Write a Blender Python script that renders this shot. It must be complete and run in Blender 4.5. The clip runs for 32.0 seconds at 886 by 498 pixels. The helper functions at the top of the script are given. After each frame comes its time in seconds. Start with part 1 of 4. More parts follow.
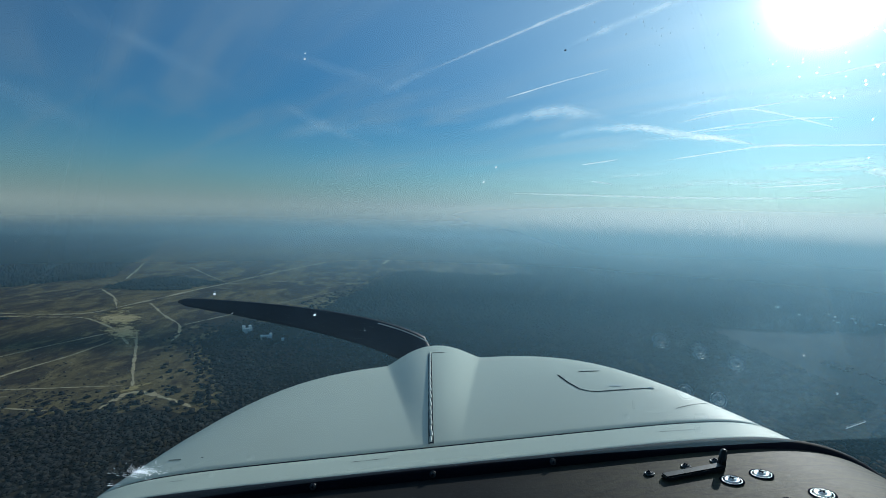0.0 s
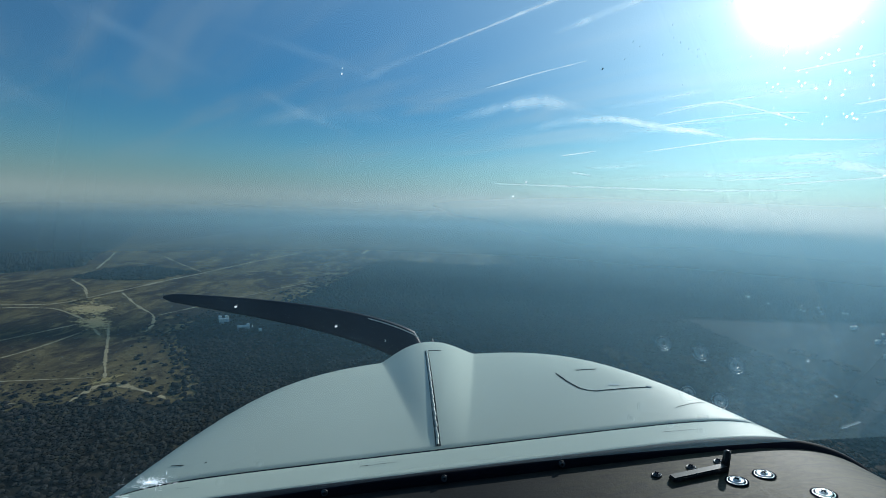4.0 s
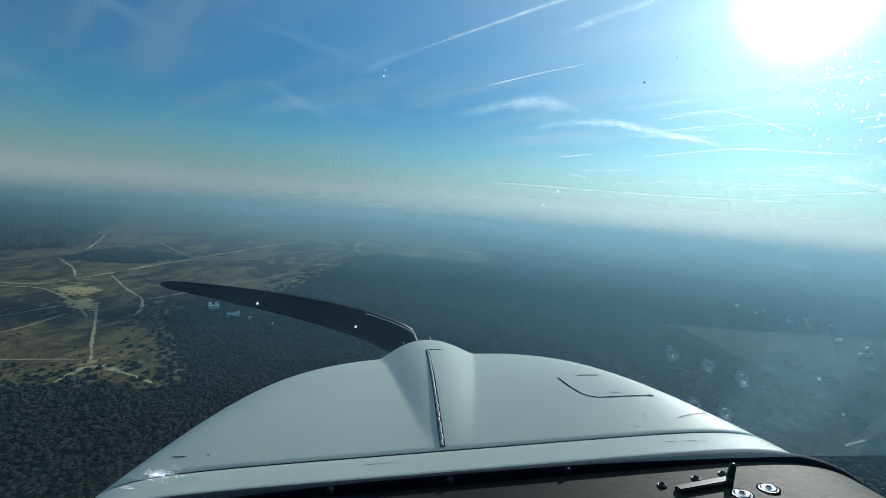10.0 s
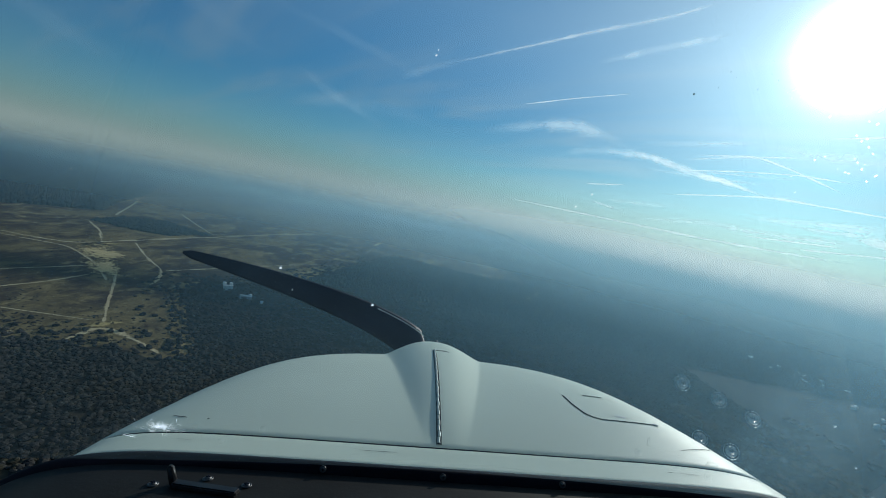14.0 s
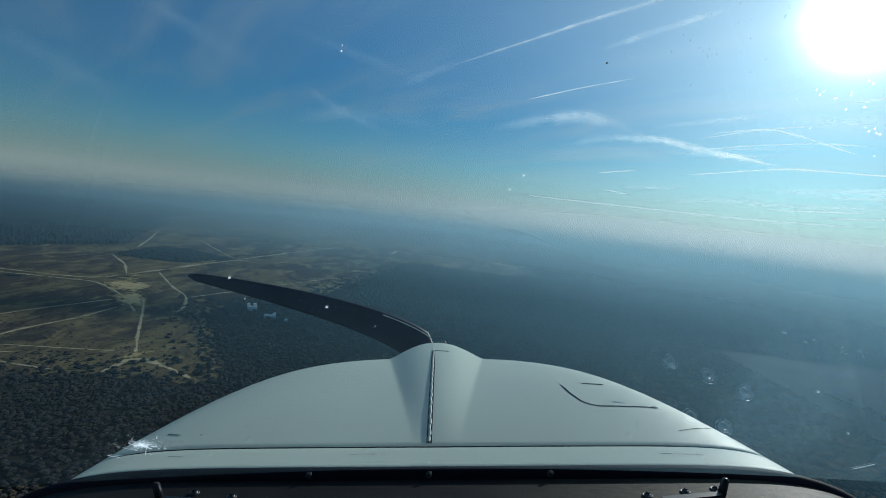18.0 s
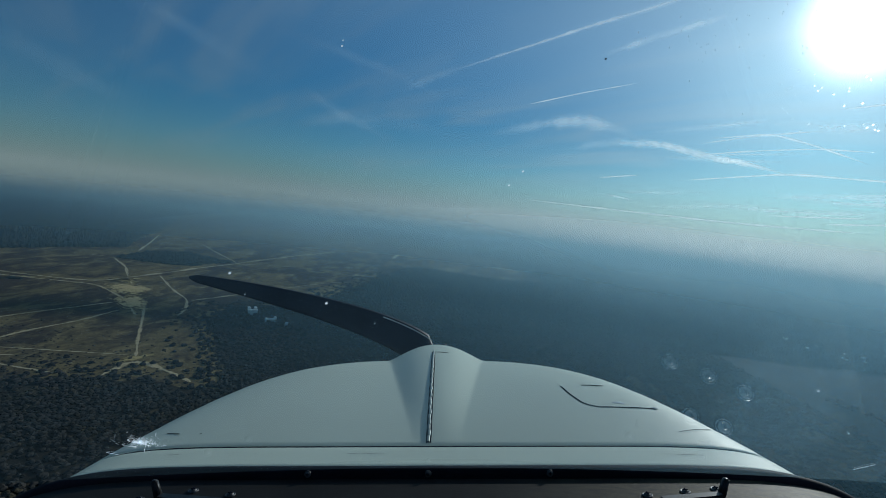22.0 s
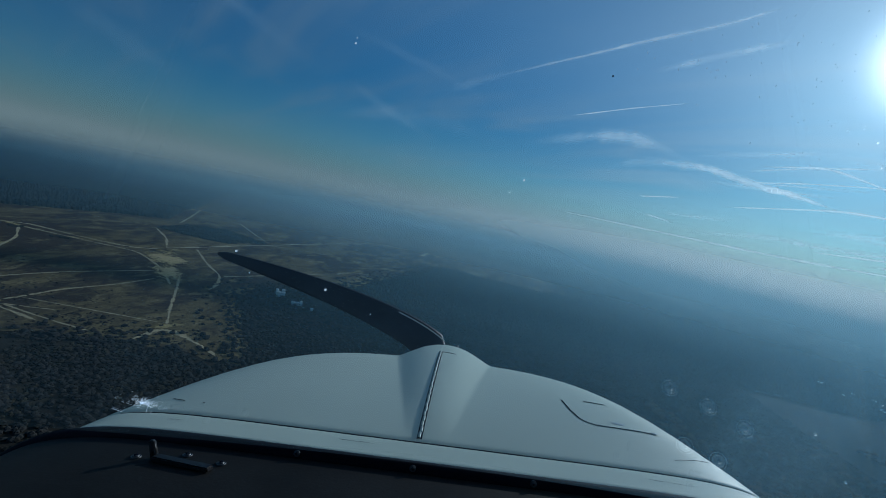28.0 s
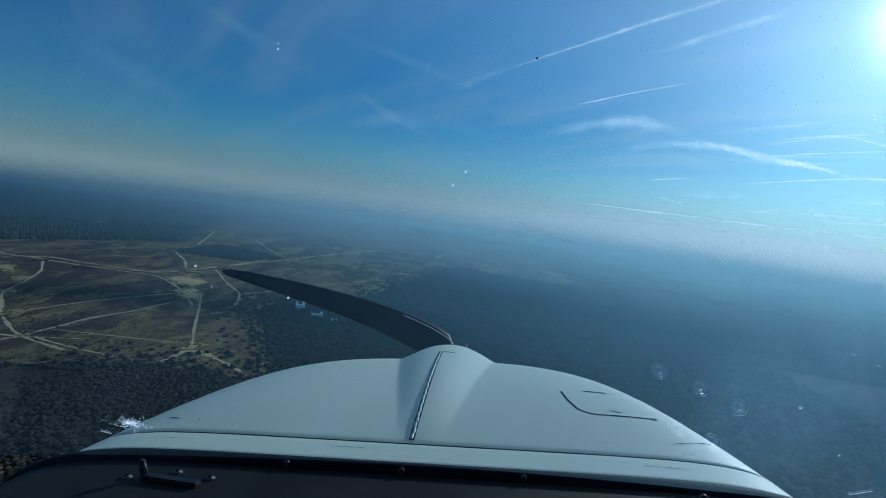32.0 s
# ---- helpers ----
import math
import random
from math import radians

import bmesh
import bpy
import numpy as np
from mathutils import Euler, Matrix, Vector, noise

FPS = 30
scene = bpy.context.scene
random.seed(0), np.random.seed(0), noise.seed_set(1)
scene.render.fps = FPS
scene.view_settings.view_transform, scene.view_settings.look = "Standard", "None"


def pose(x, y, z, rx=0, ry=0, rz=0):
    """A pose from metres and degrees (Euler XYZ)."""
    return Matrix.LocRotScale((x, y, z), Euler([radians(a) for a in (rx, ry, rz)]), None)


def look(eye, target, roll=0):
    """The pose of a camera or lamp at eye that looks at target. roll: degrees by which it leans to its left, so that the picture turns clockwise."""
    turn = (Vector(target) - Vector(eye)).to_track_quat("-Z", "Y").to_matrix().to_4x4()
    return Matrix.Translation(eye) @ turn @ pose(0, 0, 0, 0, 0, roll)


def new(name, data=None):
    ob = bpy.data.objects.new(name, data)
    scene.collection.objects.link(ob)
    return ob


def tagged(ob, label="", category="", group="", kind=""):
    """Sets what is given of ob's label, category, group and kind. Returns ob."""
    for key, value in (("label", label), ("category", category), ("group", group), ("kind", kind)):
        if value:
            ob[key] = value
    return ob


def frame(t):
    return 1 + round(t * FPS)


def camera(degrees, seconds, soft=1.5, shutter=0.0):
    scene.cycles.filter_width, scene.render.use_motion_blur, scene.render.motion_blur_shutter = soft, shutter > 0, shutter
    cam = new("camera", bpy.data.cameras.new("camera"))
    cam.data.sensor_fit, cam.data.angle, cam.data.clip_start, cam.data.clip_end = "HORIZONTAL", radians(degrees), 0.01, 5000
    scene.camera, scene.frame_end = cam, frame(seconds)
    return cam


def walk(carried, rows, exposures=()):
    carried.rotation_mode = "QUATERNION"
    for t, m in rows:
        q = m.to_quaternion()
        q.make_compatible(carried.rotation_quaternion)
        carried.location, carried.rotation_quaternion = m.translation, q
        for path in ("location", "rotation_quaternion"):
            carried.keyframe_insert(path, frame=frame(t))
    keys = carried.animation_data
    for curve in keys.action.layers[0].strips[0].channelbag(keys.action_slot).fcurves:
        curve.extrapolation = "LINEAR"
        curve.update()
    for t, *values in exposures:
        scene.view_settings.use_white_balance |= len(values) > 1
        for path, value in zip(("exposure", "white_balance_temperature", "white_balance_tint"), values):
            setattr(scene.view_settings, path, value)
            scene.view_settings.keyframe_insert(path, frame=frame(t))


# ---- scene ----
# The camera sits in the cockpit of a light aircraft, 300 m above a heath. The aircraft stands still, as everything does;
# the camera leans, turns and shifts within the cockpit with the banking of the flight.
ALT = 300.0
EYE = Vector((0, 0, ALT))
PITCH, BANK = radians(-5.04), 6.5
SUN_AZ, SUN_EL = radians(38.3), radians(20.0)
VIEW = look(EYE, EYE + Vector((0, math.cos(PITCH), math.sin(PITCH))) * 100, BANK)
cam = camera(85, 32.0, soft=0.8)
# seconds; metres to the right, forward and up in the cockpit; degrees of turn to the left, pitch up and lean to the left
PATH = [
    (0.0, 0.006, -0.004, -0.000, -1.2, 0.0, -5.0),
    (1.0, -0.006, -0.004, 0.004, -1.9, -0.2, -5.0),
    (2.0, -0.017, -0.003, 0.011, -2.6, -0.7, -5.0),
    (3.0, -0.025, -0.002, 0.018, -3.1, -1.1, -4.9),
    (4.5, -0.035, -0.001, 0.025, -3.6, -1.5, -4.7),
    (6.0, -0.045, 0.000, 0.030, -4.0, -1.8, -4.1),
    (7.0, -0.054, 0.002, 0.032, -4.1, -2.0, -2.8),
    (8.0, -0.056, 0.003, 0.033, -4.1, -2.0, -2.5),
    (9.0, -0.050, 0.001, 0.029, -4.2, -1.7, -3.7),
    (10.0, -0.059, 0.003, 0.032, -4.2, -1.9, -2.3),
    (11.0, -0.067, 0.005, 0.025, -4.0, -1.5, -0.0),
    (12.0, -0.070, 0.004, 0.018, -3.5, -1.1, 2.2),
    (13.0, -0.073, 0.003, 0.016, -2.9, -1.0, 4.6),
    (14.5, -0.058, 0.001, 0.011, -1.8, -0.7, 5.0),
    (16.0, -0.034, 0.001, 0.007, -1.0, -0.5, 3.1),
    (17.0, -0.020, 0.000, 0.006, -0.4, -0.3, 2.3),
    (18.0, -0.002, 0.001, 0.007, -0.1, -0.5, -0.0),
    (19.5, 0.003, 0.001, 0.005, -0.0, -0.3, -0.6),
    (21.0, -0.000, -0.000, 0.000, 0.0, 0.0, 0.0),
    (22.5, -0.001, -0.000, -0.000, 0.0, 0.0, 0.2),
    (24.0, -0.003, -0.000, -0.001, 0.2, 0.0, 1.0),
    (25.0, -0.008, -0.002, -0.000, 0.8, 0.0, 3.9),
    (26.5, 0.007, -0.005, -0.000, 2.2, 0.0, 5.5),
    (28.0, 0.027, -0.007, 0.000, 3.5, 0.0, 6.1),
    (29.0, 0.043, -0.006, -0.001, 4.2, 0.0, 5.3),
    (30.0, 0.065, -0.001, -0.000, 4.6, 0.0, 2.4),
    (31.0, 0.074, -0.000, 0.000, 4.9, 0.0, 1.7),
    (32.0, 0.080, 0.000, 0.000, 5.2, 0.0, 1.5),
    ]


def seat(right, ahead, up, turn, tilt, lean):
    """The camera's pose from its shift and turn in the cockpit."""
    return VIEW @ Matrix.Translation((right, up, -ahead)) @ pose(0, 0, 0, 0, turn, 0) @ pose(0, 0, 0, tilt, 0, 0) @ pose(0, 0, 0, 0, 0, lean)


# Exposure and white balance over the flight.
walk(cam, [(row[0], seat(*row[1:])) for row in PATH], exposures=[
    (0.0, 0.12, 5950, 4), (3.0, 0.20, 5950, 4), (6.0, 0.25, 6000, 4), (10.0, 0.30, 6050, 4), (12.0, 0.20, 6150, 4), (13.5, 0.15, 6200, 4),
    (16.0, 0.00, 6150, 4), (18.0, -0.02, 6000, 4), (20.0, -0.10, 6000, 4), (22.5, -0.33, 5850, 4), (24.0, -0.43, 5750, 4), (25.5, -0.55, 5550, 4),
    (28.0, -0.58, 5250, 4), (29.0, -0.42, 5250, 4), (30.0, -0.15, 5150, 4), (32.0, -0.08, 5100, 4)])

# ---- world and sun ----
SUN_DIR = Vector((math.sin(SUN_AZ) * math.cos(SUN_EL), math.cos(SUN_AZ) * math.cos(SUN_EL), math.sin(SUN_EL)))


class Nodes:
    """Short hand for node trees."""

    def __init__(self, tree, empty=True):
        self.t = tree
        if empty:
            tree.nodes.clear()

    def add(self, kind, inputs=(), **props):
        n = self.t.nodes.new(kind)
        if "operation" in props:
            n.operation = props["operation"]
        if "use_clamp" in props:
            n.use_clamp = props["use_clamp"]
        if "interpolation_type" in props:
            n.interpolation_type, n.clamp = props["interpolation_type"], True
        if "data_type" in props:
            n.data_type = props["data_type"]
        for k, v in dict(inputs).items():
            if isinstance(v, bpy.types.NodeSocket):
                self.t.links.new(v, n.inputs[k])
            else:
                n.inputs[k].default_value = v
        return n

    def math(self, op, a, b=0.0, clamp=False):
        return self.add("ShaderNodeMath", {0: a, 1: b}, operation=op, use_clamp=clamp).outputs[0]

    def vec(self, op, a, b=(0, 0, 0)):
        n = self.add("ShaderNodeVectorMath", {0: a, 1: b}, operation=op)
        return n.outputs["Value"] if op in ("DOT_PRODUCT", "LENGTH") else n.outputs["Vector"]

    def scaled(self, v, f):
        return self.add("ShaderNodeVectorMath", {0: v, "Scale": f}, operation="SCALE").outputs["Vector"]

    def ramp(self, v, lo, hi, smooth=True):
        return self.add("ShaderNodeMapRange", {0: v, 1: lo, 2: hi, 3: 0.0, 4: 1.0},
                        interpolation_type="SMOOTHSTEP" if smooth else "LINEAR").outputs[0]

    def noise(self, v, scale, detail=4.0, rough=0.55, distort=0.0):
        return self.add("ShaderNodeTexNoise", {"Vector": v, "Scale": scale, "Detail": detail, "Roughness": rough, "Distortion": distort}).outputs[0]

    def mix(self, f, a, b):
        n = self.add("ShaderNodeMix", data_type="RGBA")
        for k, v in ((0, f), (6, a), (7, b)):
            if isinstance(v, bpy.types.NodeSocket):
                self.t.links.new(v, n.inputs[k])
            else:
                n.inputs[k].default_value = v if k == 0 or len(v) == 4 else (*v, 1)
        return n.outputs[2]

    def out(self, shader, kind="ShaderNodeOutputMaterial"):
        self.t.links.new(shader, self.add(kind).inputs[0])


world = bpy.data.worlds.new("sky")
scene.world = world
world.use_nodes = True
w = Nodes(world.node_tree)
way = w.add("ShaderNodeTexCoord").outputs["Generated"]
xyz = w.add("ShaderNodeSeparateXYZ", {0: way})
air = w.add("ShaderNodeTexSky")
air.sky_type, air.sun_disc, air.sun_elevation, air.sun_rotation = "NISHITA", False, SUN_EL, SUN_AZ
air.altitude, air.air_density, air.dust_density, air.ozone_density = 300.0, 1.0, 0.6, 2.5
sky = air.outputs[0]
sky = w.vec("MULTIPLY", sky, (0.0145, 0.0455, 0.065))
up = w.math("MAXIMUM", xyz.outputs[2], 0.0)
toward = w.math("MAXIMUM", w.vec("DOT_PRODUCT", way, tuple(SUN_DIR)), 0.0)
# thin cirrus, drawn out along the wind
flat = w.math("ADD", up, 0.10)
px, py = w.math("DIVIDE", xyz.outputs[0], flat), w.math("DIVIDE", xyz.outputs[1], flat)
wind = radians(-42)
along = w.math("ADD", w.math("MULTIPLY", px, math.sin(wind)), w.math("MULTIPLY", py, math.cos(wind)))
across = w.math("SUBTRACT", w.math("MULTIPLY", px, math.cos(wind)), w.math("MULTIPLY", py, math.sin(wind)))
drift = w.add("ShaderNodeCombineXYZ", {0: w.math("MULTIPLY", along, 0.30), 1: w.math("MULTIPLY", across, 1.25), 2: 3.7}).outputs[0]
wisps = w.ramp(w.noise(drift, 1.3, 5.0, 0.55, 0.8), 0.44, 0.86)
veil = w.ramp(w.noise(drift, 0.55, 3.0, 0.5, 0.3), 0.35, 0.75)
wisps = w.math("MULTIPLY", w.math("ADD", w.math("MULTIPLY", wisps, 0.36), w.math("MULTIPLY", veil, 0.16)), w.ramp(up, 0.0, 0.10))
lobe = w.math("POWER", toward, 6.0)
cloud_light = w.scaled(w.add("ShaderNodeCombineXYZ", {0: 0.62, 1: 0.76, 2: 0.84}).outputs[0], w.math("ADD", w.math("MULTIPLY", lobe, 0.62), 0.40))
seen = w.mix(w.math("ADD", wisps, w.math("MULTIPLY", lobe, 0.12)), sky, cloud_light)
# ground haze that thins out with height, brighter towards the sun
sunward = w.scaled(w.add("ShaderNodeCombineXYZ", {0: 0.70, 1: 0.71, 2: 0.70}).outputs[0], w.math("MULTIPLY", w.math("POWER", toward, 5.0), 1.20))
haze = w.vec("ADD", sunward, (0.312, 0.364, 0.338))
thick = w.math("POWER", 2.718, w.math("MULTIPLY", up, -20.0))
seen = w.mix(w.math("MULTIPLY", thick, 0.92), seen, haze)
# the bright aureole round the sun
core = w.math("MULTIPLY", w.math("POWER", toward, 700.0), 6.0)
glow = w.math("MULTIPLY", w.math("POWER", toward, 75.0), 0.32)
wide = w.math("MULTIPLY", w.math("POWER", toward, 14.0), 0.18)
aureole = w.scaled(w.add("ShaderNodeCombineXYZ", {0: 1.0, 1: 0.96, 2: 0.90}).outputs[0], w.math("ADD", core, glow))
seen = w.vec("ADD", w.vec("ADD", seen, aureole), w.scaled(w.add("ShaderNodeCombineXYZ", {0: 1.10, 1: 0.88, 2: 0.70}).outputs[0], wide))
# thin high veil that pales the blue well above the haze
high = w.math("MULTIPLY", w.ramp(up, 0.12, 0.38), w.math("POWER", toward, 1.5))
seen = w.vec("ADD", seen, w.scaled(w.add("ShaderNodeCombineXYZ", {0: 0.085, 1: 0.125, 2: 0.150}).outputs[0], high))
w.out(w.add("ShaderNodeBackground", {0: seen, 1: 1.0}).outputs[0], "ShaderNodeOutputWorld")

sun = new("sun", bpy.data.lights.new("sun", "SUN"))
sun.data.energy, sun.data.angle, sun.data.color = 2.6, radians(0.6), (1.0, 0.96, 0.89)
sun.matrix_world = look(SUN_DIR * 1000 + EYE, EYE)


# ---- materials ----
def surface(name, base, rough=0.5, metal=0.0, vary=0.15, scale=(3.0, 40.0), bump=0.0, coat=0.0, tint=None, worn=0.0, spec=0.5):
    """A painted, plastic, rubber or metal surface with stains at a large scale and grain at a small one."""
    m = bpy.data.materials.new(name)
    m.use_nodes = True
    n = Nodes(m.node_tree)
    at = n.add("ShaderNodeTexCoord").outputs["Object"]
    big, fine = n.noise(at, scale[0], 5.0, 0.6), n.noise(at, scale[1], 6.0, 0.65)
    dark = tuple(c * (1 - vary) for c in base)
    light = tuple(min(1, c * (1 + vary)) for c in base) if tint is None else tint
    colour = n.mix(n.ramp(big, 0.3, 0.7), dark, light)
    colour = n.mix(n.math("MULTIPLY", n.ramp(fine, 0.45, 0.75), 0.5 * vary + worn), colour, tuple(min(1, c * 1.5 + 0.02) for c in base))
    r = n.math("ADD", n.math("MULTIPLY", fine, 0.16), rough - 0.08, True)
    b = n.add("ShaderNodeBsdfPrincipled", {"Base Color": colour, "Roughness": r, "Metallic": metal, "Specular IOR Level": spec, "Coat Weight": coat, "Coat Roughness": 0.12})
    if bump:
        n.t.links.new(n.add("ShaderNodeBump", {"Strength": 0.35, "Distance": bump, "Height": fine}).outputs[0], b.inputs["Normal"])
    n.out(b.outputs[0])
    return m


def shield_material():
    """Black sheet with an olive sunlit tone painted in towards starboard, broken up by noise."""
    m = surface("worn_glareshield_lit_starboard", (0.016, 0.015, 0.013), 0.62, 0, 0.30, (9.0, 220.0), 0.0008, 0.0, None, 0.10, 0.15)
    n = Nodes(m.node_tree, False)
    b = next(k for k in n.t.nodes if k.type == "BSDF_PRINCIPLED")
    at = n.add("ShaderNodeTexCoord").outputs["Object"]
    x = n.add("ShaderNodeSeparateXYZ", {0: at}).outputs[0]
    mottle = n.noise(n.vec("MULTIPLY", at, (1.0, 3.0, 1.0)), 22.0, 7.0, 0.7, 1.2)
    # sunlight on the starboard half, put into the base colour
    sunlit = n.math("MULTIPLY", n.ramp(x, 0.02, 0.34), n.ramp(mottle, 0.30, 0.66))
    old = b.inputs["Base Color"].links[0].from_socket if b.inputs["Base Color"].links else tuple(b.inputs["Base Color"].default_value)
    n.t.links.new(n.mix(sunlit, old, (0.070, 0.062, 0.030)), b.inputs["Base Color"])
    return m


PAINT = surface("white_aircraft_paint", (0.665, 0.735, 0.610), 0.50, 0, 0.05, (2.2, 160.0), 0.0, 0.0, None, 0.0, 0.2)
SEAM = surface("dark_seam", (0.010, 0.013, 0.022), 0.9, 0, 0.2, (3.0, 40.0), 0, 0, None, 0, 0.0)
STEEL = surface("bright_steel", (0.55, 0.56, 0.56), 0.32, 0.9, 0.15, (60.0, 500.0))
DARKSTEEL = surface("dark_steel", (0.10, 0.10, 0.10), 0.45, 0.8, 0.2, (60.0, 500.0))
ZINC = surface("pale_zinc", (0.72, 0.74, 0.72), 0.45, 0.15, 0.08, (60.0, 500.0))
POLISHED = surface("polished_plated_steel", (0.86, 0.87, 0.85), 0.38, 1.0, 0.08, (60.0, 500.0))
DULL = surface("dull_painted_steel", (0.36, 0.42, 0.39), 0.5, 0.2, 0.15, (60.0, 500.0))
RUBBER = surface("black_rubber", (0.005, 0.004, 0.009), 0.7, 0, 0.3, (20.0, 300.0), 0.0, 0.0, None, 0.0, 0.12)
SHIELD = shield_material()
BLACK = surface("black_metal", (0.012, 0.012, 0.013), 0.45, 0.2, 0.3, (40.0, 300.0))
BLADE = surface("dark_blue_grey_propeller_paint", (0.008, 0.015, 0.030), 0.6, 0, 0.25, (8.0, 120.0))
DIRT = surface("dark_insect_speck", (0.02, 0.018, 0.015), 0.8)
TUB = surface("grey_fuselage_paint", (0.55, 0.57, 0.56), 0.45, 0, 0.08, (2.0, 60.0))


def pane_material():
    """Acrylic with a thin film of smears and polishing marks, which lights up against the sun; glare is added to
    starboard.
    """
    m = bpy.data.materials.new("clear_acrylic")
    m.use_nodes = True
    n = Nodes(m.node_tree)
    at = n.add("ShaderNodeTexCoord").outputs["Object"]
    smear = n.ramp(n.noise(at, 5.0, 5.0, 0.6, 0.8), 0.35, 0.75)
    swirl = n.ramp(n.noise(n.vec("MULTIPLY", at, (1.0, 1.0, 0.25)), 60.0, 6.0, 0.7, 1.5), 0.50, 0.80)
    where = n.add("ShaderNodeSeparateXYZ", {0: at})
    # film thickened to starboard to imitate veiling sun glare
    worn = n.ramp(where.outputs[0], -0.05, 0.50)
    # scuffed patch that also imitates the glareshield's reflection by denser film
    scuff_veil = n.math("MULTIPLY", n.math("MULTIPLY", n.ramp(where.outputs[0], 0.285, 0.335), n.math("SUBTRACT", 1.0, n.ramp(where.outputs[0], 0.40, 0.46))), n.math("MULTIPLY", n.ramp(where.outputs[2], -0.29, -0.20), n.math("SUBTRACT", 1.0, n.ramp(where.outputs[2], -0.12, -0.04))))
    scour = n.ramp(n.noise(n.vec("MULTIPLY", at, (1.0, 1.0, 0.4)), 190.0, 7.0, 0.75, 1.0), 0.50, 0.74)
    film = n.math("ADD", n.math("ADD", 0.010, n.math("MULTIPLY", worn, 0.055)), n.math("ADD", n.math("MULTIPLY", smear, 0.010), n.math("MULTIPLY", n.math("MULTIPLY", swirl, worn), 0.030)))
    film = n.math("ADD", film, n.math("MULTIPLY", scuff_veil, n.math("ADD", 0.030, n.math("MULTIPLY", scour, 0.15))))
    f = n.math("MULTIPLY", n.add("ShaderNodeFresnel", {"IOR": 1.46}).outputs[0], 3.4, True)
    gloss = n.add("ShaderNodeBsdfGlossy", {"Roughness": 0.02, "Color": (1, 1, 1, 1)}).outputs[0]
    clear = n.add("ShaderNodeBsdfTransparent", {"Color": (0.97, 0.985, 0.98, 1)}).outputs[0]
    sunlit = n.add("ShaderNodeBsdfTranslucent", {"Color": (0.50, 0.82, 1.0, 1)}).outputs[0]
    glass = n.add("ShaderNodeMixShader", {0: f, 1: clear, 2: gloss}).outputs[0]
    n.out(n.add("ShaderNodeMixShader", {0: film, 1: glass, 2: sunlit}).outputs[0])
    return m


def veil_material(name, colour, alpha):
    """Scattering stuff seen through, lit from behind; alpha(n) gives its density."""
    m = bpy.data.materials.new(name)
    m.use_nodes = True
    n = Nodes(m.node_tree)
    body = n.add("ShaderNodeAddShader", {0: n.add("ShaderNodeBsdfTranslucent", {0: (*colour, 1)}).outputs[0],
                                         1: n.add("ShaderNodeBsdfDiffuse", {0: (*(c * 0.5 for c in colour), 1)}).outputs[0]}).outputs[0]
    n.out(n.add("ShaderNodeMixShader", {0: alpha(n), 1: n.add("ShaderNodeBsdfTransparent").outputs[0], 2: body}).outputs[0])
    return m


def trail_alpha(strength, patchy, grain=0.006, ends_at=0.12):
    """Density of a trail: full along its middle, frayed at the edges and thinning towards both ends."""
    def alpha(n):
        uv = n.add("ShaderNodeSeparateXYZ", {0: n.add("ShaderNodeTexCoord").outputs["UV"]})
        edge = n.math("SUBTRACT", 1.0, n.math("ABSOLUTE", n.math("SUBTRACT", n.math("MULTIPLY", uv.outputs[1], 2.0), 1.0)))
        ends = n.math("MULTIPLY", n.ramp(uv.outputs[0], 0.0, ends_at + 0.15 * patchy), n.ramp(n.math("SUBTRACT", 1.0, uv.outputs[0]), 0.0, ends_at + 0.15 * patchy))
        at = n.add("ShaderNodeTexCoord").outputs["Object"]
        fray = n.noise(at, grain, 8.0, 0.62, 0.5)
        thick = n.math("ADD", 1.0 - 0.75 * patchy, n.math("MULTIPLY", n.ramp(n.noise(at, grain * 0.35, 4.0, 0.6), 0.36, 0.66), 0.75 * patchy))
        core = n.ramp(n.math("ADD", edge, n.math("MULTIPLY", n.math("SUBTRACT", fray, 0.5), 1.3)), 0.05, 1.05)
        return n.math("MULTIPLY", n.math("MULTIPLY", core, ends), n.math("MULTIPLY", thick, strength), True)
    return alpha


TRAIL = veil_material("white_ice_trail", (0.92, 0.95, 0.95), trail_alpha(0.60, 0.55))
BROAD = veil_material("broad_ice_trail", (0.92, 0.95, 0.95), trail_alpha(0.46, 0.75))
FAINT = veil_material("faint_ice_trail", (0.85, 0.92, 0.95), trail_alpha(0.34, 0.85, 0.008, 0.25))
FEATHER = veil_material("feathered_ice_cloud", (0.92, 0.95, 0.95), trail_alpha(0.95, 0.8, 0.008, 0.22))
PALE = veil_material("very_faint_ice_trail", (0.80, 0.90, 0.95), trail_alpha(0.10, 1.0, 0.004, 0.35))
SPECK = veil_material("dried_droplet", (0.95, 0.97, 1.0), lambda n: n.math("ADD", 0.75, 0.0))


def drop_material():
    """Clear drops that throw sunlight forwards, bright only near the sun."""
    m = bpy.data.materials.new("clear_droplet")
    m.use_nodes = True
    n = Nodes(m.node_tree)
    lens = n.add("ShaderNodeBsdfRefraction", {"Color": (1, 1, 1, 1), "Roughness": 0.66, "IOR": 1.33}).outputs[0]
    n.out(n.add("ShaderNodeMixShader", {0: 0.55, 1: n.add("ShaderNodeBsdfTransparent").outputs[0], 2: lens}).outputs[0])
    return m


DROP = drop_material()


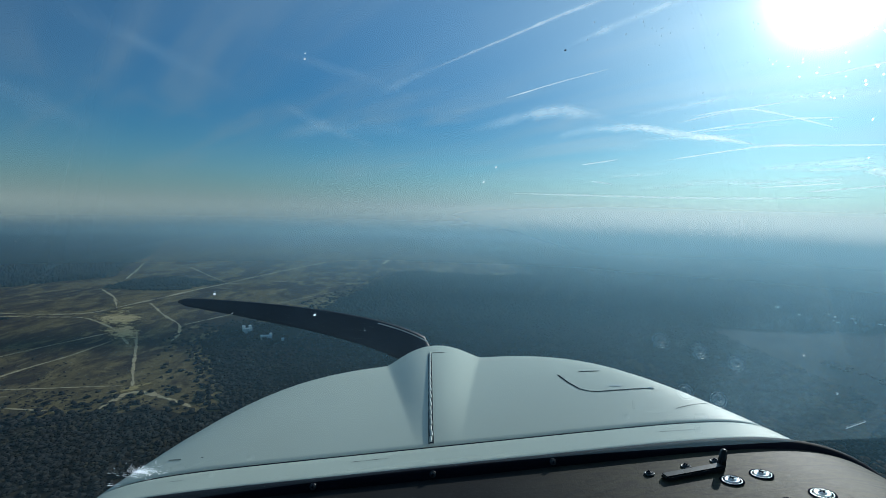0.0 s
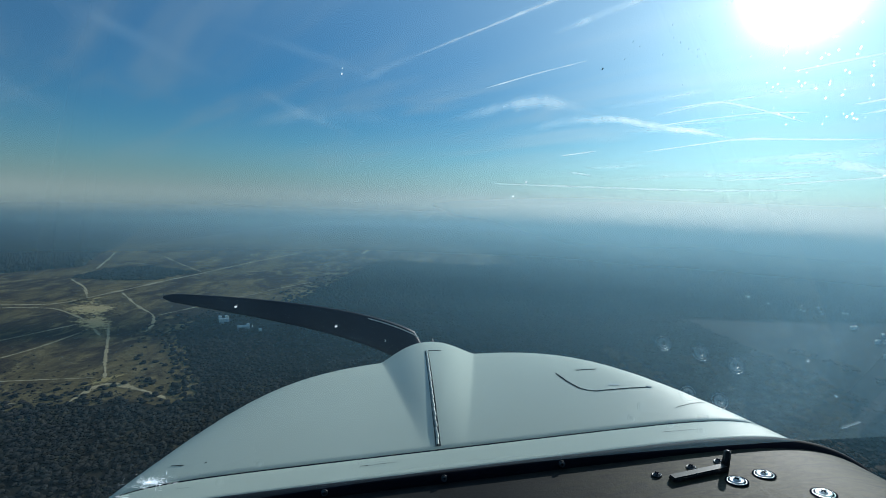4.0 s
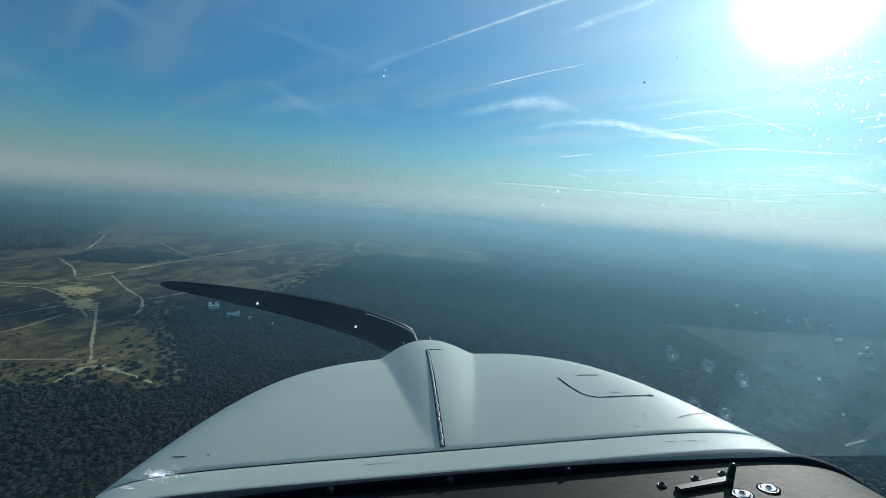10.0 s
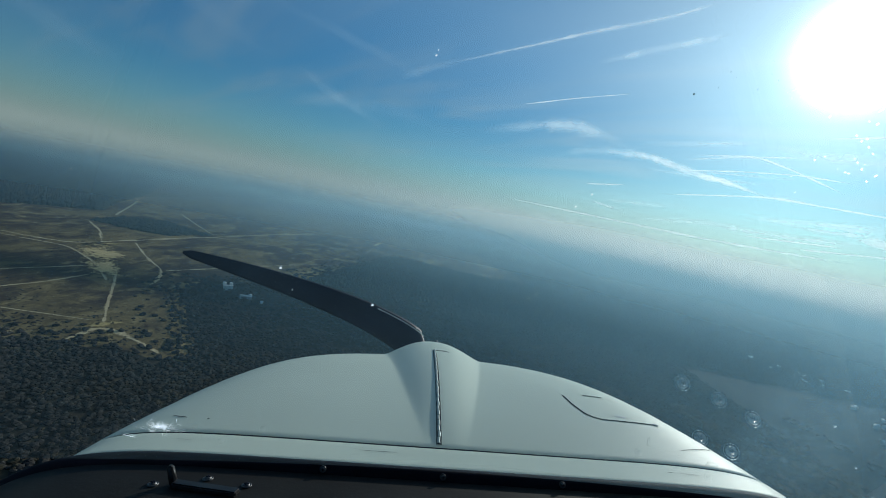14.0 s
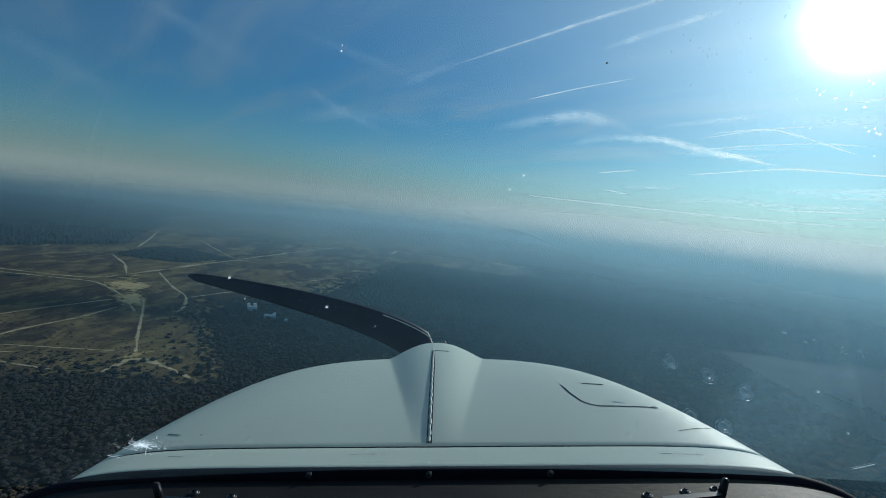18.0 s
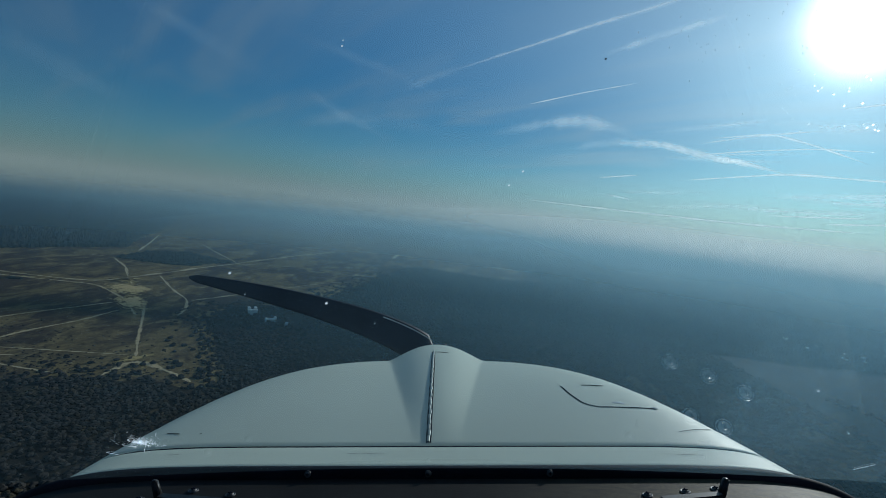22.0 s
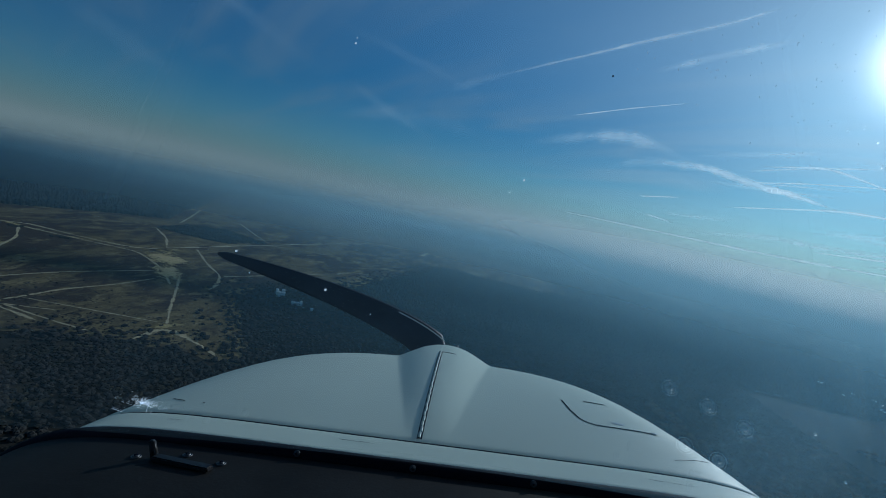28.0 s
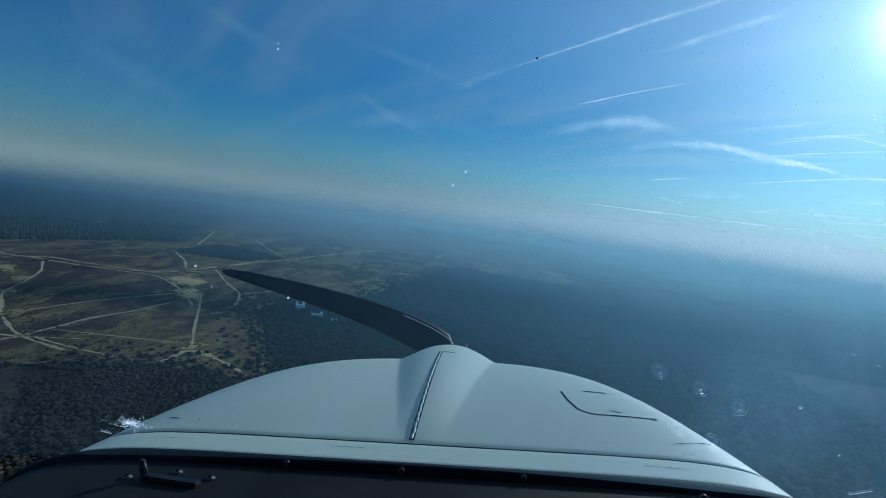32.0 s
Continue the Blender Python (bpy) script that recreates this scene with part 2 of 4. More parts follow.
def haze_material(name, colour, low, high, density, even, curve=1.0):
    """Imitated haze on a sheet: thickens between two heights and clears above the second; even: how much of it lies all
    round, the rest towards the sun.
    """
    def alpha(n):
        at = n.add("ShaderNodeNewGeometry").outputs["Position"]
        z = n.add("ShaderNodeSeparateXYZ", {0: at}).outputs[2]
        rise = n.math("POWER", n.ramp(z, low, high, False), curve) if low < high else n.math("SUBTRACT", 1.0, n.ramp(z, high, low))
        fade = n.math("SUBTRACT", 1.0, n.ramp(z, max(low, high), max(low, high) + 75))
        # density raised sunward to imitate the glare on that side
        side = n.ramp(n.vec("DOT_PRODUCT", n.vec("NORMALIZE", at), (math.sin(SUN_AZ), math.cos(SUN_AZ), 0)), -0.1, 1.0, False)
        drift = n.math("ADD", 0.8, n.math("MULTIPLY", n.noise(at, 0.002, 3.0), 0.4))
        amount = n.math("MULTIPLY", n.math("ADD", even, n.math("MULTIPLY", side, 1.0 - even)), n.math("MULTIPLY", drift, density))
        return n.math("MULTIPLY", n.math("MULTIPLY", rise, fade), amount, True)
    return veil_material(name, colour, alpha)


def worn_ground(name, base, hold):
    """Bare sand that frays into the turf round it; UV: 0 to 1 across, fading at both edges. hold: how closed it is."""
    m = bpy.data.materials.new(name)
    m.use_nodes = True
    n = Nodes(m.node_tree)
    uv = n.add("ShaderNodeSeparateXYZ", {0: n.add("ShaderNodeTexCoord").outputs["UV"]})
    edge = n.math("SUBTRACT", 1.0, n.math("ABSOLUTE", n.math("SUBTRACT", n.math("MULTIPLY", uv.outputs[1], 2.0), 1.0)))
    at = n.add("ShaderNodeNewGeometry").outputs["Position"]
    fray = n.noise(at, 0.10, 8.0, 0.72, 0.8)
    broad = n.noise(at, 0.013, 4.0, 0.6)
    cover = n.ramp(n.math("ADD", edge, n.math("ADD", n.math("MULTIPLY", n.math("SUBTRACT", fray, 0.5), 2.7), n.math("MULTIPLY", n.math("SUBTRACT", broad, 0.5), 1.1))), 0.52 - hold, 0.86 - hold)
    tone = n.mix(n.ramp(n.noise(at, 0.3, 5.0, 0.7), 0.35, 0.7), tuple(c * 0.75 for c in base), tuple(min(1.0, c * 1.15) for c in base))
    b = n.add("ShaderNodeBsdfPrincipled", {"Base Color": tone, "Roughness": 0.95, "Specular IOR Level": 0.05}).outputs[0]
    n.out(n.add("ShaderNodeMixShader", {0: cover, 1: n.add("ShaderNodeBsdfTransparent").outputs[0], 2: b}).outputs[0])
    return m


def ground_material(name, woods, fields, dry, dry_at, speckle=0.55):
    m = bpy.data.materials.new(name)
    m.use_nodes = True
    n = Nodes(m.node_tree)
    at = n.add("ShaderNodeNewGeometry").outputs["Position"]
    patch = n.add("ShaderNodeTexVoronoi", {"Vector": at, "Scale": 0.0028}).outputs["Color"]
    patch = n.add("ShaderNodeSeparateXYZ", {0: patch}).outputs[0]
    big = n.noise(at, 0.0022, 6.0, 0.62, 0.6)
    mid = n.noise(at, 0.018, 6.0, 0.65)
    fine = n.noise(at, 0.22, 5.0, 0.7)
    colour = n.mix(n.ramp(big, 0.42, 0.62), woods, fields)
    colour = n.mix(n.math("MULTIPLY", n.ramp(patch, 0.72, 0.80), 0.6), colour, fields)
    colour = n.mix(n.math("MULTIPLY", n.ramp(mid, dry_at, dry_at + 0.16), 0.8), colour, dry)
    colour = n.mix(n.math("MULTIPLY", n.ramp(fine, 0.42, 0.70), speckle), colour, tuple(c * 0.45 for c in woods))
    b = n.add("ShaderNodeBsdfPrincipled", {"Base Color": colour, "Roughness": 0.95, "Specular IOR Level": 0.05})
    n.t.links.new(n.add("ShaderNodeBump", {"Strength": 0.6, "Distance": 2.0, "Height": fine}).outputs[0], b.inputs["Normal"])
    n.out(b.outputs[0])
    return m


def heath_material(name, heather, grass, dry, shift):
    """Heather, grass and dry tufts in patches drawn out by the wind, with dark bushes between."""
    m = bpy.data.materials.new(name)
    m.use_nodes = True
    n = Nodes(m.node_tree)
    at = n.add("ShaderNodeNewGeometry").outputs["Position"]
    long = n.add("ShaderNodeMapping", {"Vector": at, "Rotation": (0, 0, radians(28)), "Scale": (1.0, 0.45, 1.0)}).outputs[0]
    big = n.noise(long, 0.0042, 7.0, 0.62, 0.9)
    mid = n.noise(long, 0.024, 7.0, 0.66, 0.6)
    fine = n.noise(at, 0.13, 6.0, 0.7)
    colour = n.mix(n.ramp(n.math("ADD", big, n.math("MULTIPLY", n.math("SUBTRACT", mid, 0.5), 0.55)), 0.42 - shift, 0.57 - shift), heather, grass)
    colour = n.mix(n.math("MULTIPLY", n.ramp(n.math("ADD", mid, n.math("MULTIPLY", fine, 0.25)), 0.66, 0.80), 0.75), colour, dry)
    colour = n.mix(n.math("MULTIPLY", n.ramp(n.noise(at, 0.055, 5.0, 0.75, 0.4), 0.56, 0.64), 0.65), colour, tuple(c * 0.35 for c in heather))
    colour = n.mix(n.math("MULTIPLY", n.ramp(fine, 0.40, 0.72), 0.45), colour, tuple(c * 0.6 for c in heather))
    b = n.add("ShaderNodeBsdfPrincipled", {"Base Color": colour, "Roughness": 0.95, "Specular IOR Level": 0.05})
    n.t.links.new(n.add("ShaderNodeBump", {"Strength": 0.5, "Distance": 1.5, "Height": fine}).outputs[0], b.inputs["Normal"])
    n.out(b.outputs[0])
    return m


LAND = ground_material("wooded_land", (0.016, 0.024, 0.027), (0.034, 0.039, 0.036), (0.062, 0.060, 0.050), 0.58)
HEATH = heath_material("dry_heath", (0.064, 0.049, 0.035), (0.190, 0.149, 0.068), (0.32, 0.25, 0.115), -0.02)
SCRUB = heath_material("brown_scrub", (0.037, 0.034, 0.027), (0.068, 0.060, 0.040), (0.108, 0.092, 0.056), -0.06)
DUNE = worn_ground("yellow_blown_sand", (0.60, 0.47, 0.22), 0.22)
SAND = worn_ground("pale_sand_track", (0.56, 0.46, 0.26), 0.28)
GRASS = worn_ground("yellow_dry_grass", (0.46, 0.36, 0.15), 0.06)
CONIFER = ground_material("dark_conifer_crowns", (0.050, 0.063, 0.058), (0.058, 0.066, 0.056), (0.078, 0.072, 0.056), 0.55, 0.15)
BARE = ground_material("bare_brown_crowns", (0.048, 0.045, 0.041), (0.040, 0.046, 0.042), (0.072, 0.064, 0.052), 0.52, 0.15)
RUSSET = ground_material("russet_bare_crowns", (0.105, 0.060, 0.040), (0.085, 0.060, 0.042), (0.13, 0.085, 0.05), 0.52, 0.15)
CLOTH = surface("dark_cabin_lining", (0.02, 0.021, 0.024), 0.9, 0, 0.2, (6.0, 80.0))
WALLS = surface("white_wall_coat", (0.86, 0.82, 0.73), 0.8, 0, 0.1, (0.3, 4.0))
PALE_ROOF = surface("white_roof_sheeting", (0.92, 0.87, 0.76), 0.6, 0, 0.12, (0.2, 3.0))
ROOF = surface("grey_roof_tiles", (0.20, 0.20, 0.20), 0.8, 0, 0.25, (0.3, 5.0))
GLASS_DARK = surface("dark_window_glass", (0.02, 0.025, 0.03), 0.15)


# ---- helpers for building ----
def finish(name, bm, material, smooth=True):
    me = bpy.data.meshes.new(name)
    bm.normal_update()
    bm.to_mesh(me)
    bm.free()
    for m in material if isinstance(material, (list, tuple)) else [material]:
        me.materials.append(m)
    if smooth:
        me.polygons.foreach_set("use_smooth", [True] * len(me.polygons))
    return me


def part(name, bm, material, parent, label="", smooth=True):
    ob = new(name, finish(name, bm, material, smooth))
    ob.parent = parent
    return tagged(ob, label)


def thing(name, bm, material, label, category, group="", kind="", smooth=True):
    return tagged(new(name, finish(name, bm, material, smooth)), label, category, group, kind)


def grid(bm, rows):
    """Quads over rows of points of equal length."""
    vs = [[bm.verts.new(p) for p in row] for row in rows]
    for a, b in zip(vs, vs[1:]):
        for i in range(len(a) - 1):
            bm.faces.new((a[i], a[i + 1], b[i + 1], b[i]))
    return vs


def box(bm, x0, x1, y0, y1, z0, z1, bevel=0.0, turn=None):
    vs = [bm.verts.new(p) for p in ((x0, y0, z0), (x1, y0, z0), (x1, y1, z0), (x0, y1, z0), (x0, y0, z1), (x1, y0, z1), (x1, y1, z1), (x0, y1, z1))]
    fs = [bm.faces.new([vs[i] for i in q]) for q in ((3, 2, 1, 0), (4, 5, 6, 7), (0, 1, 5, 4), (1, 2, 6, 5), (2, 3, 7, 6), (3, 0, 4, 7))]
    if turn:
        bmesh.ops.transform(bm, matrix=turn, verts=vs)
    if bevel:
        bmesh.ops.bevel(bm, geom=list({e for f in fs for e in f.edges}), offset=bevel, segments=2, affect="EDGES")


def lathe(bm, profile, seg, m):
    """A turned shape: profile of (radius, height), about m's z axis."""
    rows = []
    for r, h in profile:
        rows.append([bm.verts.new(m @ Vector((r * math.cos(2 * math.pi * k / seg), r * math.sin(2 * math.pi * k / seg), h))) for k in range(seg)])
    for a, b in zip(rows, rows[1:]):
        for k in range(seg):
            bm.faces.new((a[k], a[(k + 1) % seg], b[(k + 1) % seg], b[k]))
    bm.faces.new(rows[-1])


# ---- sky: contrails and cirrus streaks high over the haze ----
def on_sky(az, el, r=4600.0):
    az, el = radians(az), radians(el)
    return EYE + Vector((math.sin(az) * math.cos(el), math.cos(az) * math.cos(el), math.sin(el))) * r


def contrail(name, stops, wide, narrow, material, label, group):
    """A ribbon of ice cloud through (azimuth, elevation) stops, its breadth in degrees from one end to the other."""
    pts = []
    seg = 14
    for (a, b) in zip(stops, stops[1:]):
        pts += [(a[0] + (b[0] - a[0]) * k / seg, a[1] + (b[1] - a[1]) * k / seg) for k in range(seg)]
    pts.append(stops[-1])
    smooth = [pts[0]] + [tuple(sum(pts[min(max(i + d, 0), len(pts) - 1)][c] for d in range(-4, 5)) / 9 for c in (0, 1)) for i in range(1, len(pts) - 1)] + [pts[-1]]
    bm = bmesh.new()
    uv = bm.loops.layers.uv.new("UVMap")
    rows, n = [], len(smooth)
    for i, (az, el) in enumerate(smooth):
        a, b = smooth[max(i - 1, 0)], smooth[min(i + 1, n - 1)]
        dx, dy = b[0] - a[0], b[1] - a[1]
        s = math.hypot(dx, dy) or 1
        half = (wide + (narrow - wide) * i / (n - 1)) * (0.52 if material in (TRAIL, BROAD) else 1.0) * (0.35 + 0.65 * math.sin(math.pi * (i + 0.5) / n) ** 0.7) * (1 + 0.25 * noise.noise((az * 0.9, el * 0.9, 1.0)))
        rows.append([bm.verts.new(on_sky(az - dy / s * half * k, el + dx / s * half * k)) for k in (-1, -0.5, 0, 0.5, 1)])
    for i in range(n - 1):
        for k in range(4):
            f = bm.faces.new((rows[i][k], rows[i][k + 1], rows[i + 1][k + 1], rows[i + 1][k]))
            for l, (u, v) in zip(f.loops, ((i, k), (i, k + 1), (i + 1, k + 1), (i + 1, k))):
                l[uv].uv = (u / (n - 1), v / 4)
    return thing(name, bm, material, label, "contrail" if name == "contrail" else "cloud", group, "" if name == "contrail" else "stuff")


SHARP = "thin bright white contrail in the blue sky"
for stops, a, b, mat_, label in (
        ([(26.5, 24.5), (21.6, 22.9), (13.3, 20.7), (4.9, 17.7), (-2.3, 14.8)], 0.75, 0.45, BROAD, "long broad white contrail spreading at one end"),
        ([(3.0, 17.0), (-4.3, 13.9), (-11.5, 9.4)], 0.35, 0.9, PALE, "old end of a contrail spreading and fading"),
        ([(29.3, 22.0), (20.9, 19.9), (14.0, 17.6)], 0.5, 0.6, FAINT, "faint streak of ice cloud beside a contrail"),
        ([(6.8, 12.2), (13.6, 14.1), (20.2, 15.5)], 0.16, 0.26, TRAIL, SHARP),
        ([(16.1, 5.1), (21.3, 5.9)], 0.18, 0.26, TRAIL, "short thin white contrail above the haze"),
        ([(17.2, 3.5), (20.9, 3.0)], 0.2, 0.2, FAINT, "short faint contrail low in the haze"),
        ([(23.0, 5.3), (29.8, 6.3), (34.4, 6.9), (40.5, 6.6), (47.0, 6.3)], 0.25, 0.4, TRAIL, SHARP),
        ([(26.2, 9.9), (32.3, 10.6), (35.8, 9.6), (40.5, 7.8)], 0.35, 0.35, TRAIL, "bent white contrail below the sun"),
        ([(25.0, 8.3), (31.0, 8.6), (37.5, 8.9)], 0.25, 0.3, FAINT, "faint level contrail below the sun"),
        ([(5.7, 1.9), (19.6, 1.8), (31.0, 1.7), (44.0, 2.0)], 0.25, 0.5, TRAIL, "long thin contrail low over the horizon"),
        ([(21.0, 2.3), (33.5, 3.8)], 0.25, 0.3, FAINT, "faint contrail low over the horizon"),
        ([(36.5, 2.3), (47.0, 3.3)], 0.3, 0.4, TRAIL, SHARP),
        ([(30.0, 4.2), (46.0, 5.8)], 0.3, 0.5, FAINT, "faint contrail under the sun"),
        ([(36.0, 12.6), (45.0, 13.6), (53.0, 13.2)], 0.3, 0.45, TRAIL, SHARP),
        ([(42.0, 8.4), (50.0, 9.6), (58.0, 9.2)], 0.4, 0.5, TRAIL, SHARP),
        ([(25.5, 9.3), (31.1, 10.4), (37.2, 11.0)], 0.5, 0.3, BROAD, "frayed white contrail rising towards the sun"),
        ([(24.1, 8.0), (30.5, 8.9), (36.2, 9.3), (40.8, 9.0)], 0.22, 0.3, TRAIL, SHARP),
        ([(18.5, 3.8), (27.1, 4.4)], 0.3, 0.3, FAINT, "short faint contrail low in the haze"),
        ([(32.0, 2.7), (41.7, 3.3)], 0.22, 0.22, TRAIL, "short thin white contrail above the haze"),
        ([(47.9, 3.6), (49.7, 3.4), (51.6, 2.7)], 0.25, 0.3, TRAIL, "short thin white contrail above the haze"),
        ([(51.0, 7.0), (54.5, 6.7)], 0.5, 0.3, TRAIL, "short broad white contrail beyond the sun"),
        ([(42.1, 9.4), (48.3, 10.2)], 0.35, 0.3, TRAIL, "short white contrail under the sun"),
        ([(-20.0, 19.5), (-11.0, 25.0), (-4.0, 29.5)], 1.3, 0.9, PALE, "old contrail spread wide across the blue")):
    contrail("contrail", stops, a, b, mat_, label, "contrails")
for stops, a, b, mat_, label in (
        ([(18.9, 9.6), (23.7, 9.0), (27.6, 8.1), (30.6, 7.7), (35.0, 6.6)], 0.80, 0.25, FEATHER, "feathered white streak of cirrus cloud"),
        ([(2.8, 8.6), (11.6, 11.0), (15.9, 11.2), (21.0, 9.4)], 1.1, 0.9, FAINT, "soft arched band of cirrus cloud"),
        ([(8.0, 6.6), (17.0, 7.6), (26.0, 6.9)], 1.6, 1.2, PALE, "faint band of cirrus cloud"),
        ([(-20.7, 6.6), (-13.5, 8.6), (-7.1, 9.0), (4.0, 8.0)], 1.2, 1.4, PALE, "faint band of cirrus cloud"),
        ([(-18.6, 11.4), (-13.6, 9.0), (-5.5, 6.3)], 0.7, 1.0, PALE, "pale drifting streak of cirrus cloud"),
        ([(-50.0, 12.5), (-43.1, 9.9), (-36.8, 7.6), (-28.0, 5.0)], 1.8, 1.4, PALE, "pale drifting streak of cirrus cloud"),
        ([(-24.0, 17.0), (-15.4, 15.6), (-7.7, 14.1), (0.0, 11.4)], 1.0, 0.8, PALE, "pale drifting streak of cirrus cloud"),
        ([(-40.0, 17.5), (-29.0, 14.6), (-18.0, 9.8)], 1.6, 1.2, PALE, "pale drifting streak of cirrus cloud"),
        ([(20.0, 12.4), (30.0, 13.6), (42.0, 16.0)], 1.6, 1.4, PALE, "broad thin veil of cirrus near the sun"),
        ([(12.0, 4.2), (26.0, 4.6), (40.0, 4.2)], 0.9, 0.9, PALE, "thin level band of cirrus in the haze"),
        ([(30.0, 11.6), (40.0, 11.2), (52.0, 12.0)], 1.0, 1.2, FAINT, "thin streak of cirrus under the sun"),
        ([(40.0, 5.0), (50.0, 6.6), (60.0, 6.4)], 0.8, 0.8, FAINT, "thin streak of cirrus over the haze"),
        ([(41.0, 4.3), (44.4, 3.9), (48.0, 2.9)], 0.7, 0.5, FEATHER, "soft white patch of cirrus low under the sun"),
        ([(31.3, 5.2), (38.6, 4.4), (45.8, 4.8)], 0.5, 0.4, FAINT, "thin drawn-out wisp of cirrus"),
        ([(20.5, 10.2), (27.0, 11.2), (33.5, 12.0)], 0.5, 0.35, FAINT, "thin drawn-out wisp of cirrus"),
        ([(22.0, 7.9), (28.0, 7.9), (35.0, 8.0)], 0.4, 0.3, FAINT, "thin drawn-out wisp of cirrus"),
        ([(13.0, 8.1), (18.0, 9.2), (24.0, 8.9)], 0.8, 0.5, FAINT, "thin drawn-out wisp of cirrus"),
        ([(24.0, 3.6), (34.0, 3.2), (45.0, 3.9)], 0.5, 0.6, FAINT, "level wisp of cirrus low over the haze"),
        ([(4.0, 3.2), (14.0, 3.5), (25.0, 2.9)], 0.6, 0.5, PALE, "level wisp of cirrus low over the haze"),
        ([(33.0, 5.2), (41.0, 4.9), (50.0, 5.6)], 0.4, 0.5, FAINT, "level wisp of cirrus low over the haze")):
    contrail("cirrus_streak", stops, a, b, mat_, label, "cirrus streaks")

# ---- the land ----
REACH = 4900.0
bm = bmesh.new()
ring_radii = [0, 60, 130, 220, 330, 460, 620, 800, 1000, 1250, 1550, 1900, 2300, 2800, 3400, 4100, REACH]
rows = []
for r in ring_radii[1:]:
    rows.append([(r * math.sin(2 * math.pi * k / 96), r * math.cos(2 * math.pi * k / 96),
                  0.0 if r == REACH else 3.0 * noise.noise((r * 0.002, k * 0.2, 0.5)) - 3.0) for k in range(97)])
    rows[-1][-1] = rows[-1][0]
grid(bm, rows)
bm.faces.new([bm.verts.new(p) for p in rows[0][:-1]])
bmesh.ops.remove_doubles(bm, verts=bm.verts, dist=0.01)
bmesh.ops.recalc_face_normals(bm, faces=bm.faces)
ground = thing("ground", bm, LAND, "dark wooded land reaching to the hazy horizon", "ground", kind="structure")


LAND_TURN = radians(0.5)


def turned(x, y):
    """From the land's own axes to the world's: turned a little, and moved outwards."""
    c, s_ = math.cos(LAND_TURN), math.sin(LAND_TURN)
    r = np.maximum(np.hypot(x, y), 1.0)
    k = 1 + 0.2 * np.minimum(r, 1200.0) / r
    return (x * c - y * s_) * k, (x * s_ + y * c) * k


def ragged(points, step, wander, seed, grain=0.02):
    """A closed outline with a wandering edge."""
    out = []
    for (ax, ay), (bx, by) in zip(points, points[1:] + points[:1]):
        k = max(1, int(math.hypot(bx - ax, by - ay) / step))
        for i in range(k):
            x, y = ax + (bx - ax) * i / k, ay + (by - ay) * i / k
            p, q = Vector((x * grain, y * grain, seed)), Vector((x * grain, y * grain, seed + 9))
            out.append((x + wander * (noise.noise(p) + 0.6 * noise.noise(p * 3)), y + wander * (noise.noise(q) + 0.6 * noise.noise(q * 3))))
    return out


def sheet(name, outline, z, material, label, category):
    bm = bmesh.new()
    f = bm.faces.new([bm.verts.new((*turned(x, y), z)) for x, y in outline])
    bmesh.ops.triangulate(bm, faces=[f])
    for g in bm.faces:
        if g.normal.z < 0:
            g.normal_flip()
    return thing(name, bm, material, label, category, kind="structure", smooth=False)


HEATH_EDGE = [(-2450, 1335), (-2455, 1400), (-2275, 1365), (-2025, 1285), (-1865, 1275), (-1665, 1190), (-1495, 1100), (-1400, 1100), (-1320, 1205), (-1245, 1370), (-1145, 1560), (-1075, 1660), (-1205, 1945), (-1345, 2350), (-1550, 2830), (-1925, 3630), (-2080, 4040), (-1760, 3900), (-1330, 3640), (-955, 3520), (-640, 3490), (-250, 3720), (-155, 3295), (80, 3085), (290, 2890), (405, 2625), (470, 2255), (465, 1925), (400, 1970), (280, 1900), (180, 1910), (80, 1925), (-90, 1960), (-190, 1500), (-250, 1150), (-310, 1020), (-400, 960), (-395, 850), (-320, 720), (-240, 560), (-410, 552), (-520, 500), (-600, 430), (-740, 370), (-1000, 310), (-1800, 340), (-2700, 700), (-2750, 1250)]
sheet("heath", ragged(HEATH_EDGE, 22, 20, 2.0), 1.0, HEATH, "open olive and brown heath crossed by sandy tracks", "heath")
sheet("scrub", ragged([(-1800, 60), (-1000, 240), (-690, 330), (-565, 400), (-505, 484), (-410, 565), (-240, 570), (-60, 420), (60, 120), (-200, -200), (-1200, -300)], 20, 18, 5.0), 0.5, SCRUB, "dull brown scrub between heath and wood", "scrub")


